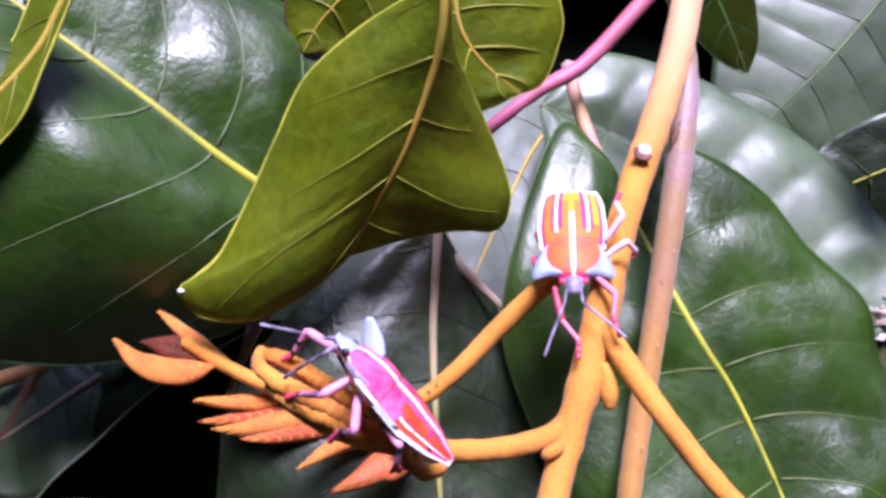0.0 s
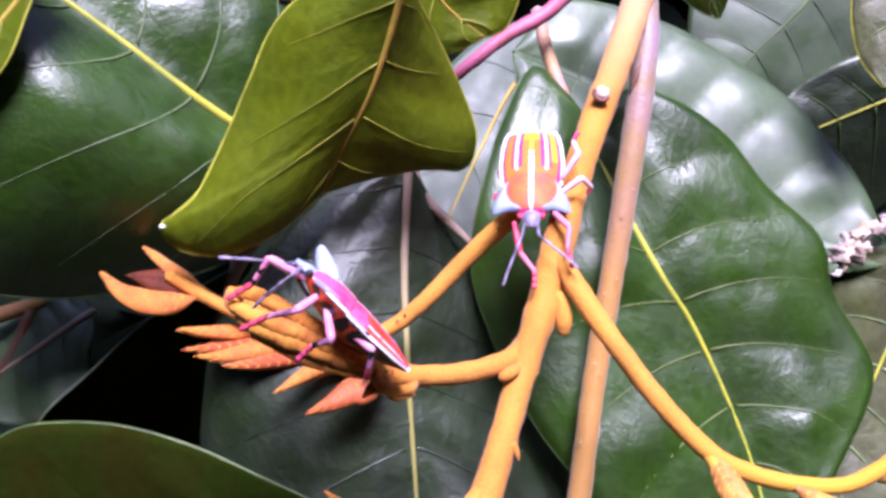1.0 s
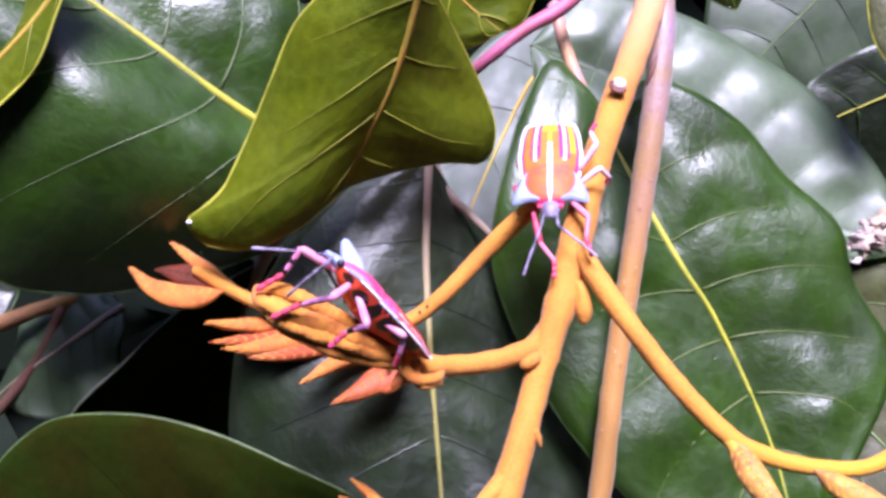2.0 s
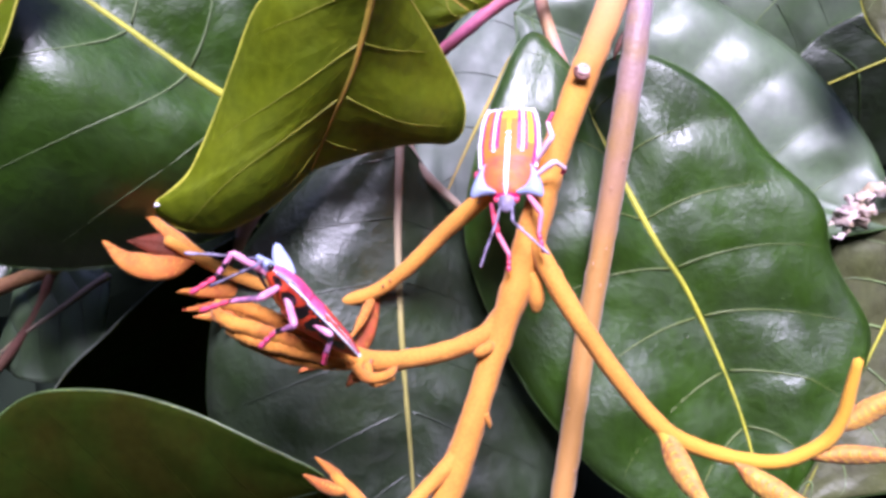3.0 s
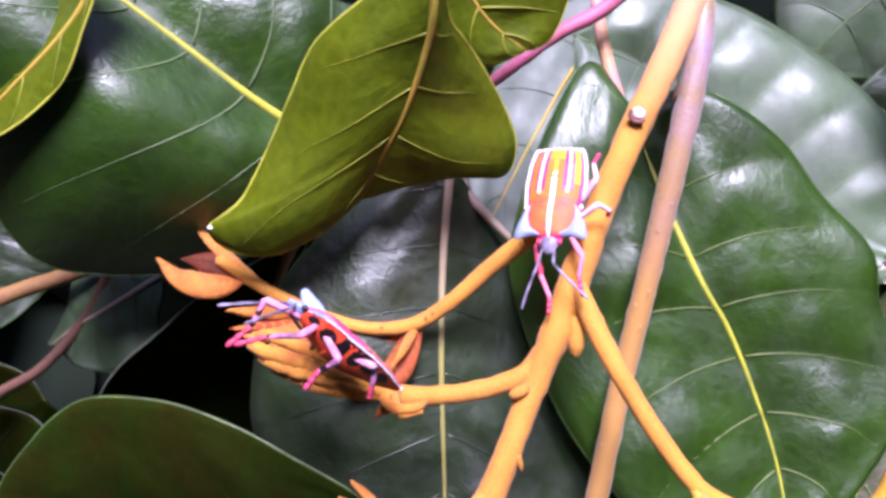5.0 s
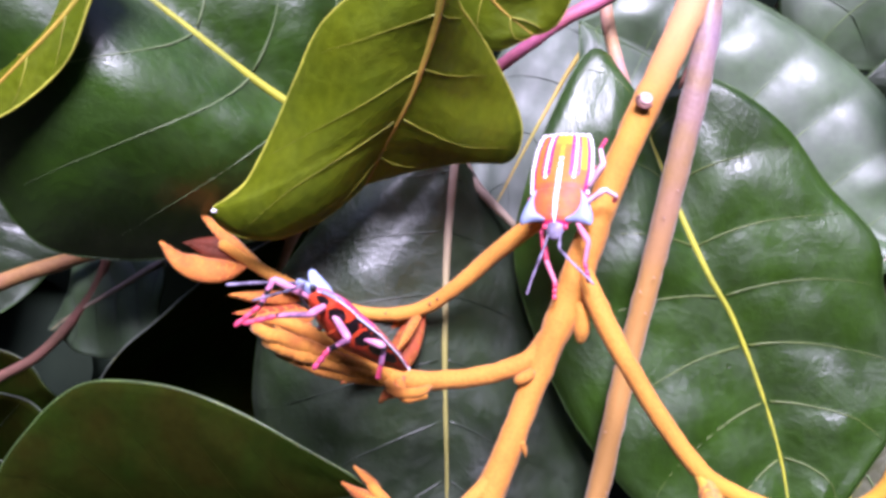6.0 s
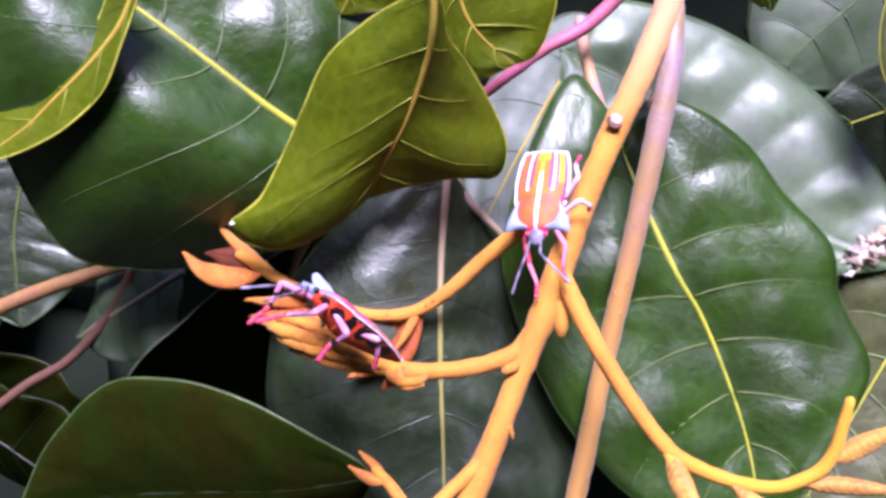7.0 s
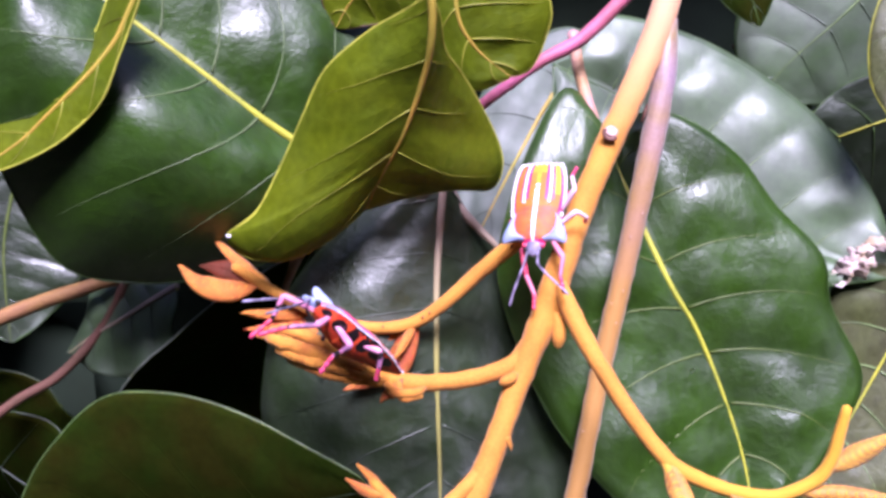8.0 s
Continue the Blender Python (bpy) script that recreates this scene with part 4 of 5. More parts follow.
for k, row in enumerate(FOLDED):
    # an unopened leaf, rolled shut and blunt at its end
    bm = bmesh.new()
    tube(bm, [(*p, max(r, 0.85) * 0.74) for p, r in row], 14, n=80, knob=0.2, seed=k * 3, pleat=0.05)
    part("young_leaf", bm, VELVET_YOUNG, shoot)
bm = bmesh.new()
tube(bm, [(*(-4.5, 110.8, -10.5), 0.55), (*(-5.4, 108.6, -11.9), 0.7), (*(-3.8, 108.1, -13.1), 0.74), (*(-1.6, 110.3, -13.2), 0.62), (*(-1.0, 113.0, -12.5), 0.31)], 10, n=24, knob=0.15)
part("stipule", bm, VELVET_YOUNG, shoot)
bm = bmesh.new()
tube(bm, [(*(-4.2, 109.7, -11.7), 0.47), (*(-3.5, 108.6, -13.8), 0.58), (*(-1.3, 110.8, -13.8), 0.42)], 10, n=20, knob=0.15)
part("stipule", bm, VELVET_YOUNG, shoot)
young(shoot, [(-3.6, 110.0, -11.2), (-4.9, 109.4, -12.2), (-6.1, 109.0, -13.2), (-6.9, 108.8, -14.2)], 1.2, (-0.3, -0.9, 0.1), (30, 35), RED_IN, seed=44)
# leaves and tips of the shoot to the right
young(right, [(33.0, 112.9, -20.7), (33.9, 110.5, -23.0), (35.7, 108.0, -26.3), (38.6, 105.3, -29.4)], 1.7, (-0.2, -0.9, 0.3), (12, 25), LIME_IN, seed=30)
young(right, [(41.6, 109.0, -24.0), (43.7, 107.1, -25.1), (46.8, 105.5, -26.6), (51.3, 104.4, -28.2)], 1.7, (0, -0.85, 0.5), (20, 35), LIME_IN, seed=31)
young(right, [(53.6, 108.9, -19.6), (56.9, 108.5, -17.1), (59.2, 108.2, -15.4), (63.0, 108.0, -12.6)], 1.7, (-0.5, -0.8, 0.3), (25, 40), (YOUNG_TAN, YOUNG_TAN, LIME_BARK), seed=32)
young(right, [(49.8, 109.0, -22.9), (54.6, 108.5, -22.4), (59.0, 108.2, -22.3), (65.0, 108.0, -22.6)], 1.4, (0, -0.8, 0.5), (25, 40), LIME_IN, seed=33)
bm = bmesh.new()
tube(bm, [(*(32.5, 113.0, -20.4), 0.86), (*(33.6, 111.7, -22.5), 0.81), (*(34.4, 109.9, -24.1), 0.54)], 10)
part("leaf_stalk", bm, LIME_BARK, right)
# bud, leaf scar, thorn and spurs
bm = bmesh.new()
tube(bm, [(*(16.5, 122.0, -2.7), 0.65), (*(17.0, 122.0, -4.3), 1.03), (*(17.2, 122.0, -6.3), 1.13), (*(17.2, 122.0, -7.8), 0.65)], 12, n=20)
part("bud", bm, VELVET, stem)
bm = bmesh.new()
tube(bm, [(*(10.9, 119.3, -11.7), 0.54), (*(10.5, 118.6, -12.1), 0.81), (*(9.4, 118.3, -12.7), 0.76), (*(8.9, 118.6, -13.0), 0.43)], 10, n=16)
part("bud", bm, VELVET, stem)
bm = bmesh.new()
ball(bm, (23.6, 131.3, 24.5), (1.05, 0.75, 0.95), seg=18, rings=12)
for v in bm.verts:
    # a shallow dent in the middle of the cup
    v.co.y += 0.5 * max(0.0, 1 - ((v.co.x - 23.8) ** 2 + (v.co.z - 24.7) ** 2) / 0.4)
scar = part("leaf_scar", bm, SCAR, stem, "pale pinkish leaf scar")
# the brown lower arc puts the shadow of the cup into colour
bm = bmesh.new()
tube(bm, [(23.6 + 1.12 * math.cos(g), 130.95, 24.4 + 1.0 * math.sin(g), 0.3) for g in (2.6, 3.1, 3.6, 4.1, 4.6, 5.1, 5.6)], 10, n=30, knob=0.2)
part("scar_rim", bm, BROWN_BARK, scar, "brown lower rim, painting the cup's shadow")
bm = bmesh.new()
tube(bm, [(*(31.9, 140.2, 31.6), 0.22), (*(30.7, 139.9, 29.7), 0.38), (*(29.8, 139.8, 27.5), 0.43), (*(29.4, 140.2, 26.1), 0.22)], 10, n=20, knob=0.3, seed=6)
part("joint", bm, BROWN_BARK, stem, "brown rough joint")
bm = bmesh.new()
tube(bm, [(*(10.2, 116.6, -20.7), 0.65), (*(10.8, 116.6, -21.9), 0.38), (*(11.0, 116.6, -22.7), 0.09)], 8)
part("thorn", bm, VELVET, stem)
bm = bmesh.new()
tube(bm, [(*(7.6, 116.6, -24.9), 1.08), (*(5.7, 115.0, -27.0), 1.19), (*(3.5, 113.9, -29.1), 1.08), (*(0.4, 112.3, -32.0), 0.97)], 12, n=24, knob=0.12)
part("spur", bm, VELVET, stem)
bud_twig = thing("young_shoot", (-7.5, 121.0, -34.5), "small orange shoot tip with folded leaves", "twig")
bm = bmesh.new()
tube(bm, [(*(-3.1, 119.0, -36.7), 1.0), (*(-7.5, 122.0, -32.6), 0.9), (*(-10.6, 124.0, -30.5), 0.7)], 10, n=16, knob=0.1)
tip_stem = part("shoot_stem", bm, VELVET_YOUNG, bud_twig)
young(tip_stem, [(-8.7, 122.5, -32.0), (-11.0, 124.0, -30.2), (-13.3, 125.0, -28.3)], 1.1, (-0.3, -0.9, 0.2), (50, 50), ORANGE_IN, seed=40)
young(tip_stem, [(-8.3, 122.0, -32.2), (-11.6, 123.0, -31.5), (-14.8, 124.0, -30.5)], 1.3, (0, -0.8, 0.5), (40, 50), ORANGE_IN, seed=41)

# dark specks, and pale sap drops added to put glints on the stem
rnd = random.Random(31)
for k in range(7):
    u = (k + rnd.uniform(-0.3, 0.3)) / 6
    p = Vector((29.2, 138.6, 33.9)).lerp(Vector((25.9, 134.6, 27.6)), u) + Vector((rnd.uniform(-0.4, 0.4), -0.35, 0))
    bm = bmesh.new()
    ball(bm, p, (0.17, 0.3, rnd.uniform(0.25, 0.5)), seg=10, rings=6)
    part("sap_drop", bm, SAP_GLINT, stem, "glossy yellowish sap drop standing for a glint")
for p in ((-10.7, 132.1, -9.0), (-3.2, 131.4, -6.0), (9.4, 130.2, 5.8), (-4.2, 131.4, -6.8), (-9.0, 132.3, -8.7)):
    bm = bmesh.new()
    ball(bm, p, (0.2, 0.2, 0.2), seg=8, rings=6)
    part("speck", bm, BROWN_BARK, rear, "dark speck")
# mauve stem behind
mauve = thing("stem", (34.6, 144.7, 41.4), "mauve stem fading to tan, behind the forked twig", "twig")
bm = bmesh.new()
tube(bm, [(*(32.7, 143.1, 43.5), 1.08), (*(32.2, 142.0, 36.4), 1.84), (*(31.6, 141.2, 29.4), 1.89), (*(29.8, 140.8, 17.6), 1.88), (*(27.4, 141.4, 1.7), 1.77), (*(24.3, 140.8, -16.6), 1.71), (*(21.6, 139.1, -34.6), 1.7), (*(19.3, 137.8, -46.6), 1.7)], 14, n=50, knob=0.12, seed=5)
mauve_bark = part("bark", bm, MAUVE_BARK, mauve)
rnd = random.Random(12)
for k in range(16):
    u = rnd.random()
    p = Vector((31.6, 141.2, 29.4)).lerp(Vector((21.6, 139.1, -34.6)), u) + Vector((rnd.uniform(-1.3, 1.3), 0, 0))
    bm = bmesh.new()
    ball(bm, (p.x, p.y - 1.35, p.z), (0.1, 0.3, 0.16), seg=8, rings=6)
    part("lenticel", bm, SCAR, mauve)
# pink twig with a petiole
pink = thing("twig", (26.4, 150.0, 51.8), "thin pink twig crossing behind the leaves", "twig")
bm = bmesh.new()
tube(bm, [(*(30.0, 150.0, 52.7), 1.3), (*(19.3, 150.0, 41.1), 1.2), (*(12.1, 150.0, 36.7), 1.1), (*(5.9, 150.0, 31.8), 1.0), (*(-2.2, 152.0, 25.4), 1.0)], 12, n=40, knob=0.12, seed=6)
part("bark", bm, PINK_BARK, pink)
# brown twig low behind
brown = thing("twig", (-88.7, 165.0, -13.6), "brown twig low behind the leaves", "twig")
bm = bmesh.new()
tube(bm, [(*(-124.0, 165.0, -31.3), 1.8), (*(-91.7, 165.0, -15.6), 1.6), (*(-76.9, 165.0, -9.7), 1.5), (*(-68.1, 165.0, -6.8), 1.3), (*(-53.4, 165.0, -2.8), 1.2)], 12, n=30, knob=0.12, seed=7)
part("bark", bm, TAN_BARK, brown)

bm = bmesh.new()
tube(bm, [(*(-67.6, 165.0, -7.3), 1.2), (*(-71.5, 166.0, -15.7), 1.1), (*(-81.4, 166.0, -27.5), 1.0), (*(-93.2, 166.0, -35.4), 1.0), (*(-118.9, 166.0, -57.2), 1.0)], 10, n=30, knob=0.12, seed=8)
part("side_twig", bm, BROWN_BARK, brown)
stalk_thing = thing("leaf_stalk", (-29.4, 160.0, 4.4), "thin mauve leaf stalk in the shade", "twig")
bm = bmesh.new()
tube(bm, [(*(-28.0, 160.0, 6.8), 1.5), (*(-31.3, 160.0, 1.0), 1.3), (*(-33.7, 161.0, -4.7), 0.8), (*(-36.0, 162.0, -11.5), 0.6)], 10, n=24, knob=0.15, seed=9)
part("bark", bm, LILAC_BARK, stalk_thing)
far_twig = thing("twig", (64.7, 215.0, 61.5), "thin reddish twig deep in the shade", "twig")
bm = bmesh.new()
tube(bm, [(*(57.0, 215.0, 71.7), 1.0), (*(61.1, 215.0, 61.5), 1.0), (*(64.1, 215.0, 56.4), 0.9), (*(62.1, 215.0, 51.9), 0.8), (*(57.7, 215.0, 48.7), 0.7)], 10, n=24, knob=0.15, seed=10)
part("bark", bm, BROWN_BARK, far_twig)
# water drops on the dark hanging leaf
for (x, y, z), r in (((-3.9, 141.3, -25.6), 0.51), ((-4.1, 141.6, -29.9), 0.77), ((40.4, 145.7, -14.8), 0.4)):
    bm = bmesh.new()
    ball(bm, (x, y - 0.2, z), (r, r * 0.6, r * 1.05), seg=20, rings=12)
    drop_thing = thing("water_drop", (x, y, z), "clear water drop lying on a dark leaf", "water drop", "water drops")
    part("water", bm, WATER, drop_thing)

# ---- insects ----
def body(bm, y0, y1, w, top, bot, paint, ny=44, nx=40):
    """A flattened shell along y: half-width w(y), back height top(y), belly depth bot(y); paint(s, y, back) picks the colour."""
    rings = []
    for i in range(ny + 1):
        y = y0 + (y1 - y0) * i / ny
        ring = []
        for k in range(2 * nx):
            back = k < nx
            s = math.cos(math.pi * (k if back else k - nx) / nx) * (1 if back else -1)
            z = top(y) * (1 - abs(s) ** 2.4) if back else -bot(y) * (1 - abs(s) ** 2.0)
            ring.append(bm.verts.new((s * w(y), y, z)))
        rings.append(ring)
    m = 2 * nx
    for i in range(ny):
        for k in range(m):
            f = bm.faces.new((rings[i][k], rings[i + 1][k], rings[i + 1][(k + 1) % m], rings[i][(k + 1) % m]))
            back = k < nx
            s = math.cos(math.pi * ((k if back else k - nx) + 0.5) / nx) * (1 if back else -1)
            f.material_index = paint(s, y0 + (y1 - y0) * (i + 0.5) / ny, back)
    bm.faces.new(rings[0])
    bm.faces.new(rings[-1][::-1])
    return bm


def lin(xs, ys):
    return lambda v: float(np.interp(v, xs, ys))


PAINT = (BUG_ORANGE, BUG_YELLOW, BUG_MAGENTA, BUG_WHITE, BUG_RED, BUG_BLACK, BUG_BLUE, BUG_CORAL, BUG_PINK)


def frame_of(tail, head, up, size=1.0):
    """A pose whose y runs from tail to head and whose z leans to up; its origin lies 7 mm before the tail."""
    tail, head = V(*tail), V(*head)
    y = (head - tail).normalized()
    x = y.cross(Vector(up)).normalized()
    z = x.cross(y)
    m = Matrix((x, y, z)).transposed().to_4x4()
    m.translation = tail + y * 7 * MM * size
    return m


def shield_bug(label, m, bright, legs, antennae, tail_w, rows_of_spots, slim=1.0, size=1.0):
    """A young shield bug > abdomen, pronotum, head, shoulders, eyes, beak, bead rows, each antenna and leg. y is ahead, z its back."""
    e = new("shield_bug")
    e.empty_display_size = 0.005
    ORIGIN[e] = Vector((0, 0, 0))
    tagged(e, label, "insect", "shield bugs")
    e.matrix_world = m
    inv = m.inverted()

    def local(p):
        return tuple((inv @ V(*p)) / MM / size)

    w_ab = lin([-7.2, -6.9, -5, -2, 0.5, 1.6], [tail_w * 0.9, tail_w, (tail_w + 4.6 * slim) / 2, 4.35 * slim, 4.1 * slim, 3.9 * slim])
    top = lin([-7.2, -5, -1, 1.6], [0.45, 1.0, 1.35, 1.3])
    deep = 1.0 if bright else 0.72
    bot = lin([-7.2, -5, -1, 1.6], [0.4 * deep, 1.7 * deep, 3.2 * deep, 3.2 * deep])

    def paint(s, y, back):
        a = abs(s)
        if not back:
            if bright:
                return 3 if a > 0.93 else 4
            ragged = 1.25 + 0.45 * noise.noise(Vector((s * 5, y * 1.3, 2)))
            if a > 0.955 or (a > 0.9 and noise.noise(Vector((s * 3, y * 2.2, 7))) > 0):
                return 5
            if y > -5.6 and ((a - 0.72) / 0.19) ** 2 + (((y + 7.2) % 1.75 - 0.87) / 0.74) ** 2 < ragged:
                return 5
            return 4
        if bright and a > 0.95:
            return 3
        if bright:
            if a > 0.84:
                return 2
            if y > -0.9:
                return 3 if a < 0.05 else (2 if y > 1.2 else (7 if y > 0 else 0))
            if a > 0.62:
                return (1 if s < 0 else 0) if y < -2 else 0
            if a > 0.56:
                return 2
            if a > 0.42:
                return 0
            if a > 0.34:
                return 2
            if a < 0.055:
                return 3 if y > -1.9 or (y > -3.7 and int(y * 2.2) % 2) else 1
            return 0 if y > -5.6 else 1
        if a > 0.965 or (a > 0.55 and noise.noise(Vector((s * 6, y * 1.1, 9))) > 0.42):
            return 5
        if a > 0.9:
            return 3 if a > 0.93 and y < -1.5 else 6
        if 0.69 < a < 0.75 and y < -1.2:
            return 3
        if 0.65 < a < 0.79 and y < -1.2 and noise.noise(Vector((s * 4, y * 2, 3))) > 0.1:
            return 5
        if a < 0.075:
            return 3
        if y < -0.8 and (a > 0.78 or 0.3 < a < 0.62) and noise.noise(Vector((s * 3, y * 0.7, 1))) > -0.25:
            return 4
        return 8 if a < 0.9 and noise.noise(Vector((s * 2, y * 0.8, 5))) < 0.25 else 2

    bm = bmesh.new()
    body(bm, -7.2, 1.6, w_ab, top, bot, paint)
    abdomen = part("abdomen", bm, PAINT, e)
    # raised, beaded white stripes along the back and the rim
    def beaded(points, r, flat):
        bm = bmesh.new()
        tube(bm, [(*p, r * 0.45) for p in points], 6, n=len(points) * 2)
        for p in points:
            ball(bm, p, (r, r, r * flat), seg=8, rings=6)
        part("stripe", bm, BUG_WHITE, abdomen, "beaded white stripe")

    if bright:
        for sx in (-1, 1):
            ys = [-6.9 + k * 0.62 for k in range(11)]
            beaded([(0.49 * sx * w_ab(y), y, top(y) * (1 - 0.49 ** 2.4) + 0.05) for y in ys], 0.27, 0.7)
    for sx in (-1, 1):
        ys = [-7.1 + k * 0.62 for k in range(14)]
        beaded([(sx * w_ab(y), y, 0.03) for y in ys], 0.31 if bright else 0.1, 0.8)
    xs = [(-0.86 + 1.72 * k / 8) * tail_w for k in range(9)]
    beaded([(x, -7.2, 0.3 * (1 - (x / tail_w) ** 2)) for x in xs], 0.26 if bright else 0.16, 0.8)
    # pronotum
    w_pr = lin([0.9, 2, 3.4, 4.6, 5.1, 5.5], [4.0 * slim, 4.1 * slim, 3.8 * slim, 2.7, 1.8, 1.2])
    top_p = lin([0.9, 2.6, 4.6, 5.5], [1.42, 1.5, 1.1, 0.6])
    bot_p = lin([0.9, 3, 5.5], [3.1 * deep, 2.6 * deep, 0.7])

    def paint_p(s, y, back):
        a = abs(s)
        if not back:
            return 5 if rows_of_spots and (((a - 0.72) / 0.2) ** 2 + ((y - 2.4) / 0.9) ** 2 < 1 or ((a - 0.8) / 0.15) ** 2 + ((y - 4.4) / 0.6) ** 2 < 1) else 4
        if a < 0.06:
            return 3
        if bright:
            return 2 if a > 0.86 or y > 5.0 else 7
        return 3 if 0.9 < a < 0.96 else (5 if a > 0.96 else 8)

    bm = bmesh.new()
    body(bm, 0.9, 5.5, w_pr, top_p, bot_p, paint_p, ny=30)
    part("pronotum", bm, PAINT, e)
    for sx in (-1, 1):
        bm = bmesh.new()
        if not bright:
            # folded up beside the head: an ear on the far side, a low flap on the near one
            path = [(1.1, 3.4, 1.0, 0.7), (1.7, 4.5, 1.3, 0.95), (2.2, 5.6, 1.8, 0.75), (2.4, 6.4, 2.3, 0.4)] if sx > 0 else [(-3.1, 2.0, 0.5, 0.2), (-3.3, 3.6, 0.4, 0.3), (-2.6, 5.0, 0.2, 0.25)]
            tube(bm, path, 14, n=20, flat=((1, -0.4, -0.3), 0.4))
            part("shoulder", bm, BUG_BLUE if sx > 0 else BUG_HEAD, e, "blue-grey upturned shoulder")
            continue
        outer = [(3.5, 0.9), (4.3, 1.8), (4.9, 3.0), (5.35, 4.5), (5.2, 5.4), (4.2, 5.2), (3.0, 5.0), (1.7, 5.1)]
        inner = [(3.3, 0.9), (3.5, 1.7), (3.5, 2.6), (3.3, 3.3), (3.0, 3.8), (2.6, 4.2), (2.1, 4.5), (1.4, 4.9)]
        a = spline([(p[0] * 0.86, p[1], 0.25) for p in outer], 24)
        b = spline([(p[0] * 0.86, p[1], 0.75) for p in inner], 24)
        rows = []
        for p, q in zip(a, b):
            mid = (p + q) / 2
            rows.append([bm.verts.new((sx * c[0], c[1], c[2] + dz)) for c, dz in ((p, 0.0), (mid, 0.22), (q, 0.12), (q, -0.5), (mid, -0.3), (p, -0.12))])
        for i in range(24):
            for k in range(6):
                vs = (rows[i][k], rows[i][(k + 1) % 6], rows[i + 1][(k + 1) % 6], rows[i + 1][k])
                bm.faces.new(vs if sx > 0 else vs[::-1])
        bm.faces.new(rows[0])
        bm.faces.new(rows[-1])
        bmesh.ops.recalc_face_normals(bm, faces=bm.faces)
        part("shoulder", bm, BUG_BLUE, e, "blue-grey flared shoulder")
    # head
    bm = bmesh.new()
    body(bm, 5.0, 7.3, lin([5.0, 5.5, 6.2, 7.0, 7.3], [1.15, 1.3, 1.15, 0.7, 0.35]), lin([5, 6, 7.3], [0.75, 0.7, 0.25]), lin([5, 6, 7.3], [0.7, 0.6, 0.25]),
         lambda s, y, back: 0, ny=14, nx=14)
    head = part("head", bm, BUG_HEAD if bright else BUG_BLUE, e, "lilac-grey head")
    for sx in (-1, 1):
        bm = bmesh.new()
        ball(bm, (sx * 1.3, 5.7, 0.15), (0.36, 0.4, 0.36))
        part("eye", bm, BUG_LEG_RED if bright else BUG_BLACK, head, "small dark red eye")
    bm = bmesh.new()
    tube(bm, [(0, 6.9, -0.3, 0.22), (0, 5.6, -1.2, 0.2), (0, 3.0, -1.75, 0.16)], 8)
    part("beak", bm, BUG_BLACK, head)
    # antennae: four joints each
    for path in antennae:
        pts = [local(p) for p in path]
        root = (0.75 if pts[-1][0] > 0 else -0.75, 6.6, 0.1)
        pts = spline([root] + pts, 12)
        bm = bmesh.new()
        for k in range(4):
            a, b = pts[k * 3], pts[k * 3 + 3]
            r = 0.18 - 0.012 * k
            tube(bm, [(*a, r * 0.75), (*(a * 0.6 + b * 0.4), r), (*(a * 0.1 + b * 0.9), r * 1.1), (*b, r * 0.7)], 8)
        part("antenna", bm, BUG_ANTENNA, head, "jointed violet-grey antenna")
    for k, path in enumerate(legs):
        pts = [Vector(local(p)) for p in path]
        bm = bmesh.new()
        a, b = pts[0], pts[1]
        tube(bm, [(*a, 0.3), (*a.lerp(b, 0.4), 0.38), (*a.lerp(b, 0.85), 0.42), (*b, 0.3)], 10)
        femur = part("leg", bm, BUG_LEG_PALE if not bright else (BUG_LEG_WHITE if k in (1, 2) else (BUG_LEG if k == 0 else BUG_LEG_RED)), e)
        if len(pts) > 2:
            c = pts[2]
            bm = bmesh.new()
            tube(bm, [(*b, 0.33), (*b.lerp(c, 0.5), 0.3), (*c, 0.27)], 8)
            if not bright:
                for f in bm.faces:
                    f.material_index = int(noise.noise(f.calc_center_median() * 0.9 + Vector((k, 0, 0))) > 0.08)
            part("shin", bm, BUG_LEG_WHITE if bright and k in (1, 2) else (BUG_LEG if bright else (BUG_SHIN, BUG_BLACK)), femur)
        if len(pts) > 3:
            d = pts[3]
            bm = bmesh.new()
            for k in range(3):
                p, q = pts[2].lerp(d, k / 3), pts[2].lerp(d, (k + 1) / 3)
                tube(bm, [(*p, 0.22), (*p.lerp(q, 0.6), 0.31), (*q, 0.2)], 8)
            part("foot", bm, BUG_LEG_RED, femur, "rose red foot")
    for ob in e.children_recursive:
        ob.data.transform(Matrix.Scale(size, 4))
    return e


BUG_1 = frame_of((14.0, 130.9, 18.5), (13.1, 122.8, 6.3), (0.10, -0.9, 0.35), 1.08)
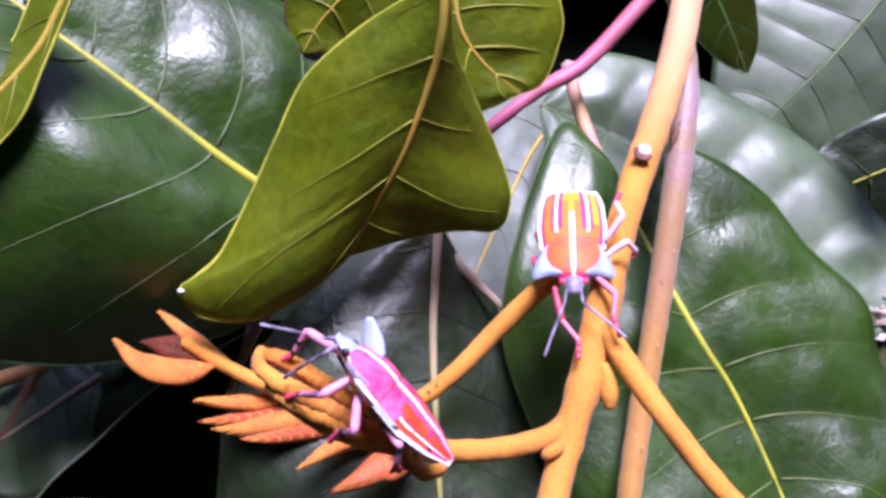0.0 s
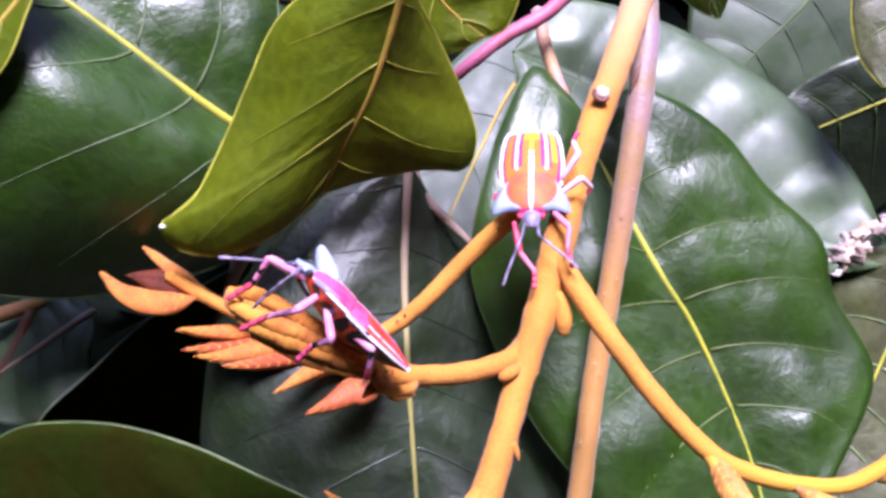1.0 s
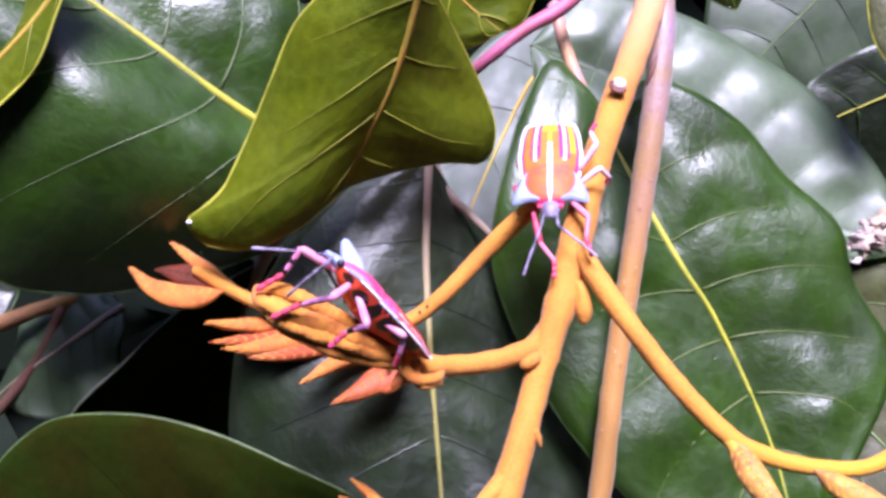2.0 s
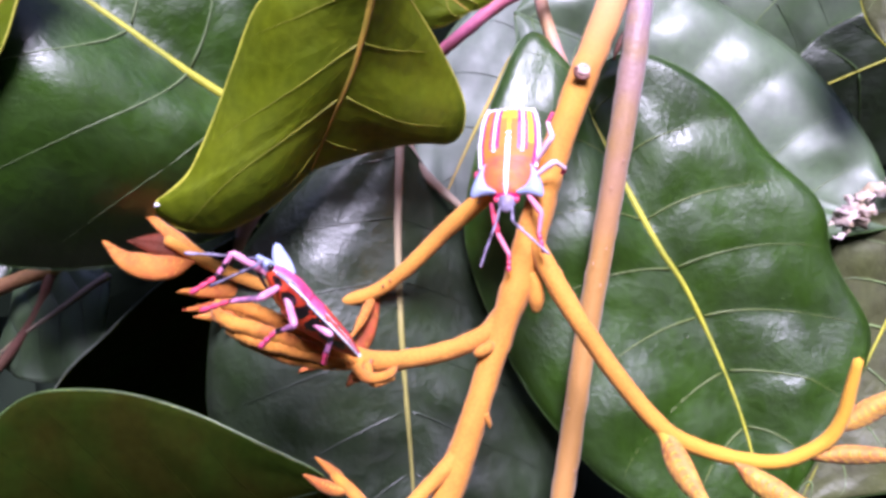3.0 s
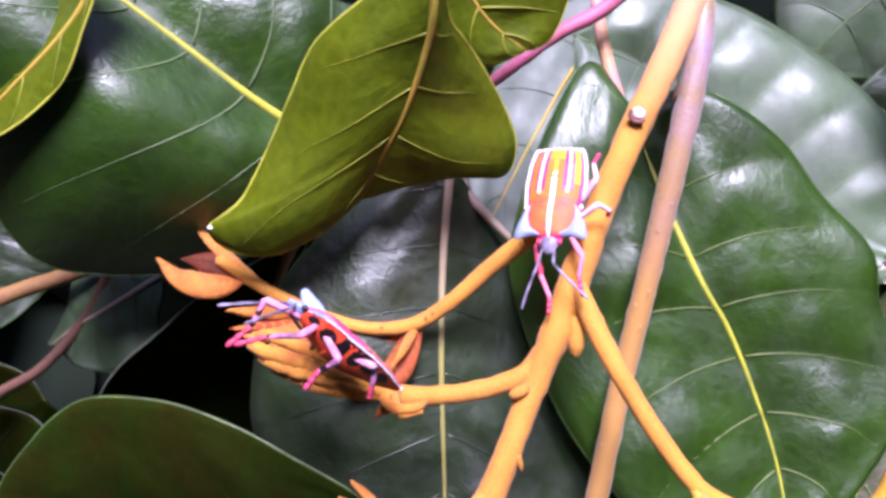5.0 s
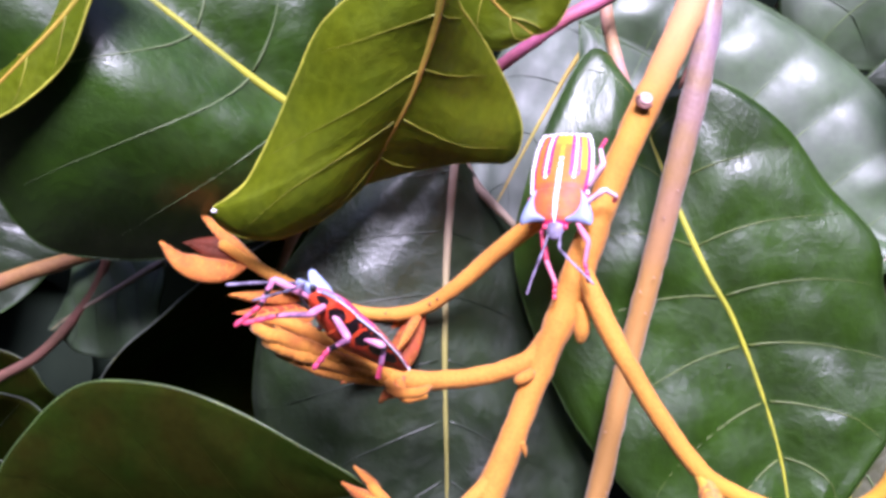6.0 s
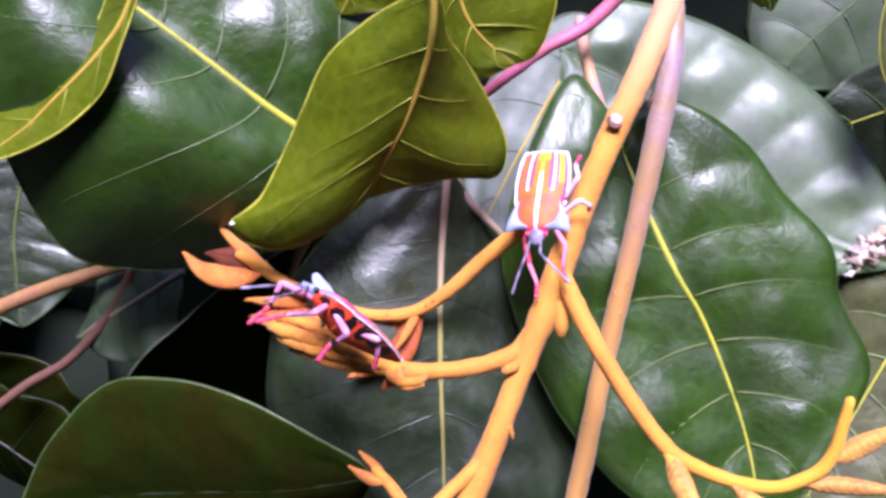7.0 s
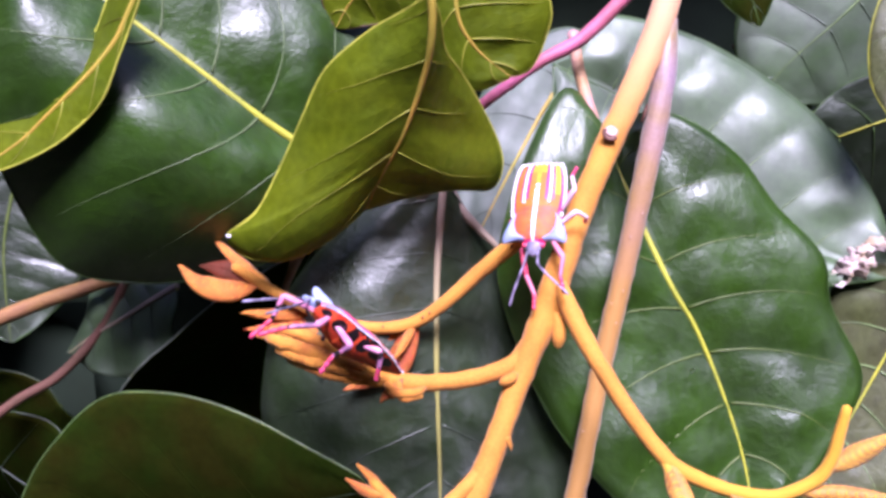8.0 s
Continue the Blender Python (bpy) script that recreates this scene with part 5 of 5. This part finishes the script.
bug_1 = shield_bug("young shield bug, orange back with white stripes, head down", BUG_1, True,
    [[(16.0, 124.2, 7.3), (17.9, 121.8, 5.0), (17.3, 121.0, 2.4), (17.7, 120.4, -0.1)],
     [(17.0, 125.3, 9.6), (20.1, 124.7, 11.2), (21.1, 126.4, 10.0), (20.5, 126.9, 9.3)],
     [(17.6, 126.4, 11.8), (20.1, 125.8, 14.5), (19.5, 127.4, 16.4), (20.3, 128.1, 17.6)],
     [(10.7, 124.7, 6.8), (11.1, 123.7, 2.7), (12.9, 121.0, 0.1), (12.6, 120.5, -2.1)],
     [(9.1, 126.4, 9.1), (8.3, 128.5, 10.9), (12.2, 131.8, 11.0), (16.6, 129.6, 10.0)],
     [(9.6, 128.5, 12.3), (9.0, 130.7, 14.3), (13.1, 132.3, 14.0), (17.6, 130.7, 14.0)]],
    [[(11.7, 121.5, 4.5), (9.9, 121.0, 1.2), (8.7, 121.0, -1.2)], [(14.0, 121.3, 4.5), (16.2, 120.2, 2.3), (18.5, 119.7, -0.3)]], 3.15, False, 0.88, 1.08)
BUG_2 = frame_of((-2.7, 108.1, -10.7), (-13.8, 103.8, 0.5), (0.72, -0.04, 0.65), 1.156)
bug_2 = shield_bug("young shield bug, magenta back, red belly, on the side shoot", BUG_2, False,
    [[(-12.6, 104.3, -1.5), (-16.6, 102.7, 0.8), (-18.5, 103.8, -1.8), (-21.5, 105.2, -3.3)],
     [(-11.2, 102.7, -3.1), (-13.4, 100.5, -4.9), (-16.7, 102.2, -5.4), (-19.8, 104.3, -6.6)],
     [(-10.6, 102.7, -4.3), (-9.7, 100.5, -7.9), (-11.9, 102.0, -8.4), (-13.7, 103.8, -9.9)],
     [(-8.9, 103.8, -6.2), (-5.6, 102.2, -9.0), (-6.2, 103.2, -10.8), (-6.5, 105.0, -11.9)],
     [(-10.5, 107.6, -2.5), (-11.2, 108.6, -3.6), (-11.8, 108.4, -4.4)],
     [(-8.0, 108.6, -5.1), (-7.9, 109.6, -6.4), (-8.1, 109.5, -7.2)]],
    [[(-14.4, 103.2, 0.2), (-17.9, 102.7, 0.6), (-21.9, 102.7, 0.9)], [(-14.1, 102.0, -1.1), (-16.3, 101.6, -2.9), (-18.1, 102.2, -4.5)]], 1.1, True, 1.02, 1.156)

# ---- what moves ----
# the forked twig sways about its upper end: seconds, turns about x, y, z
SWAY = [(0.0, 0, 0, 0), (2.8, 0, 0, 0), (3.0, 6.81, 1.08, 2.98), (3.5, 3.94, 0.76, 1.40), (8.0, 3.94, 0.76, 1.40)]
# the insect on the side shoot rolls and shifts as the shoot twists: seconds, roll, small turns about x, y, z, shift (mm)
BUG_2_ROWS = [
    (0.0, -6, -2.3, 3.9, -15.5, 0.28, -2.39, 0.06),
    (0.5, 2, 3.3, 4.9, -14.8, 0.32, -3.26, 0.52),
    (1.0, 10, 0.4, 1.4, -8.5, 0.07, -2.02, 0.62),
    (1.5, 13, -0.0, 2.1, 0.2, 0.22, 0.01, 0.20),
    (1.7, 13, -0.4, 2.4, -0.1, 0.19, -0.01, 0.49),
    (2.8, 15, -2.9, 2.8, -3.6, -0.69, -0.43, 0.23),
    (3.0, 23, -5.5, 2.3, -8.7, -3.28, -1.27, 1.95),
    (3.5, 34, -2.8, -5.1, -7.6, -2.97, -2.24, 1.29),
    (4.0, 37, -3.1, -4.4, -5.7, -2.76, -1.61, 1.30),
    (4.5, 37, -1.6, -5.0, -7.3, -2.72, -2.62, 2.00),
    (5.0, 37, -2.5, -5.4, -7.5, -2.81, -2.57, 1.96),
    (5.2, 37, -3.0, -5.0, -7.5, -2.63, -2.41, 2.06),
    (6.3, 37, -3.0, -5.9, -6.1, -2.76, -1.82, 2.11),
    (6.5, 37, -2.7, -5.6, -6.5, -2.99, -2.18, 2.42),
    (7.0, 37, -1.0, -5.6, -7.0, -3.27, -2.64, 2.04),
    (7.5, 37, -2.6, -6.0, -6.2, -3.16, -2.09, 1.64),
    (8.0, 37, -2.4, -5.9, -5.6, -3.28, -1.63, 1.55),
]
# the side shoot under it: seconds, turns about x, y, z, twist along itself
SHOOT_ROWS = [(0.0, 0, 0, -3, -12), (0.5, 0, 0, -3, -7), (1.0, 0, 0, -1, -3), (1.5, 0, 0, 0, 0), (2.8, 1, 0, 0, 2), (3.0, 2, 0, -6, 8), (3.5, 3, 0, -13, 18), (4.0, 3, 0, -14, 20), (8.0, 3, 0, -14, 20)]
PIVOT, SHOOT_ROOT = V(32.8, 136.0, 54.3), V(10.5, 121.0, -10.7)
BUG_2_MIDDLE = V(-8.26, 105.95, -5.08)
BUG_2_AXIS = BUG_2.to_3x3().col[1]


def turned(about, turn):
    return Matrix.Translation(about) @ turn.to_4x4() @ Matrix.Translation(-about)


def by_vector(x, y, z):
    """A turn by a vector of degrees."""
    w = Vector((radians(x), radians(y), radians(z)))
    return Matrix.Rotation(w.length, 3, w.normalized()) if w.length else Matrix.Identity(3)


def sway(t):
    rows = np.array(SWAY, float)
    return turned(PIVOT, by_vector(*[float(np.interp(t, rows[:, 0], rows[:, k])) for k in (1, 2, 3)]))


def rolled(roll, rx, ry, rz, x, y, z):
    turn = by_vector(rx, ry, rz) @ Matrix.Rotation(radians(roll), 3, BUG_2_AXIS)
    return Matrix.Translation(Vector((x, y, z)) * MM) @ turned(BUG_2_MIDDLE, turn)


def twist(rx, ry, rz, twine):
    """The side shoot swings about its root and twists along itself."""
    arm = (BUG_2_MIDDLE - SHOOT_ROOT).normalized()
    return turned(SHOOT_ROOT, by_vector(rx, ry, rz) @ Matrix.Rotation(radians(twine), 3, arm))


def swung(root, angle):
    """A limb of the insect on the side shoot, swung about its root as seen from the front."""
    axis = (rolled(*BUG_2_ROWS[8][1:]) @ BUG_2).to_3x3().inverted() @ Vector((0, 1, 0))
    return turned(root, Matrix.Rotation(radians(angle), 3, axis))


def motions():
    antenna = [o for o in bug_2.children_recursive if o.name.startswith("antenna")][-1]
    root = Vector((-0.75, 6.6, 0.1)) * 1.156 * MM
    walk(antenna, [(t, swung(root, a)) for t, a in ((0.0, 6), (0.5, 0), (1.7, 0), (2.8, 12), (3.5, 36), (5.0, 34), (6.5, 38), (8.0, 38))])
    front_leg = [o for o in ORIGIN if o.parent == bug_2 and o.name.startswith("leg")][1]
    root = BUG_2.inverted() @ V(-11.2, 102.7, -3.1)
    walk(front_leg, [(t, swung(root, a)) for t, a in ((0.0, 0), (2.8, 2), (3.0, 8), (3.5, 20), (8.0, 21))])
    base = Matrix.Translation(V(*ORIGIN[twig]))
    walk(twig, [(t, sway(t) @ base) for t, *_ in SWAY])
    walk(shoot, [(t, base.inverted() @ twist(*r) @ base) for t, *r in SHOOT_ROWS])
    walk(bug_2, [(t, sway(t) @ rolled(*r) @ BUG_2) for t, *r in BUG_2_ROWS])
    walk(bug_1, [(t, sway(t) @ BUG_1 @ pose(x * MM, 0, 0, 0, a, 0)) for t, a, x in ((0.0, 14, 0), (2.8, 15, 0), (3.0, 19, 0.3), (3.5, 24, 0.6), (8.0, 24, 0.6))])


motions()
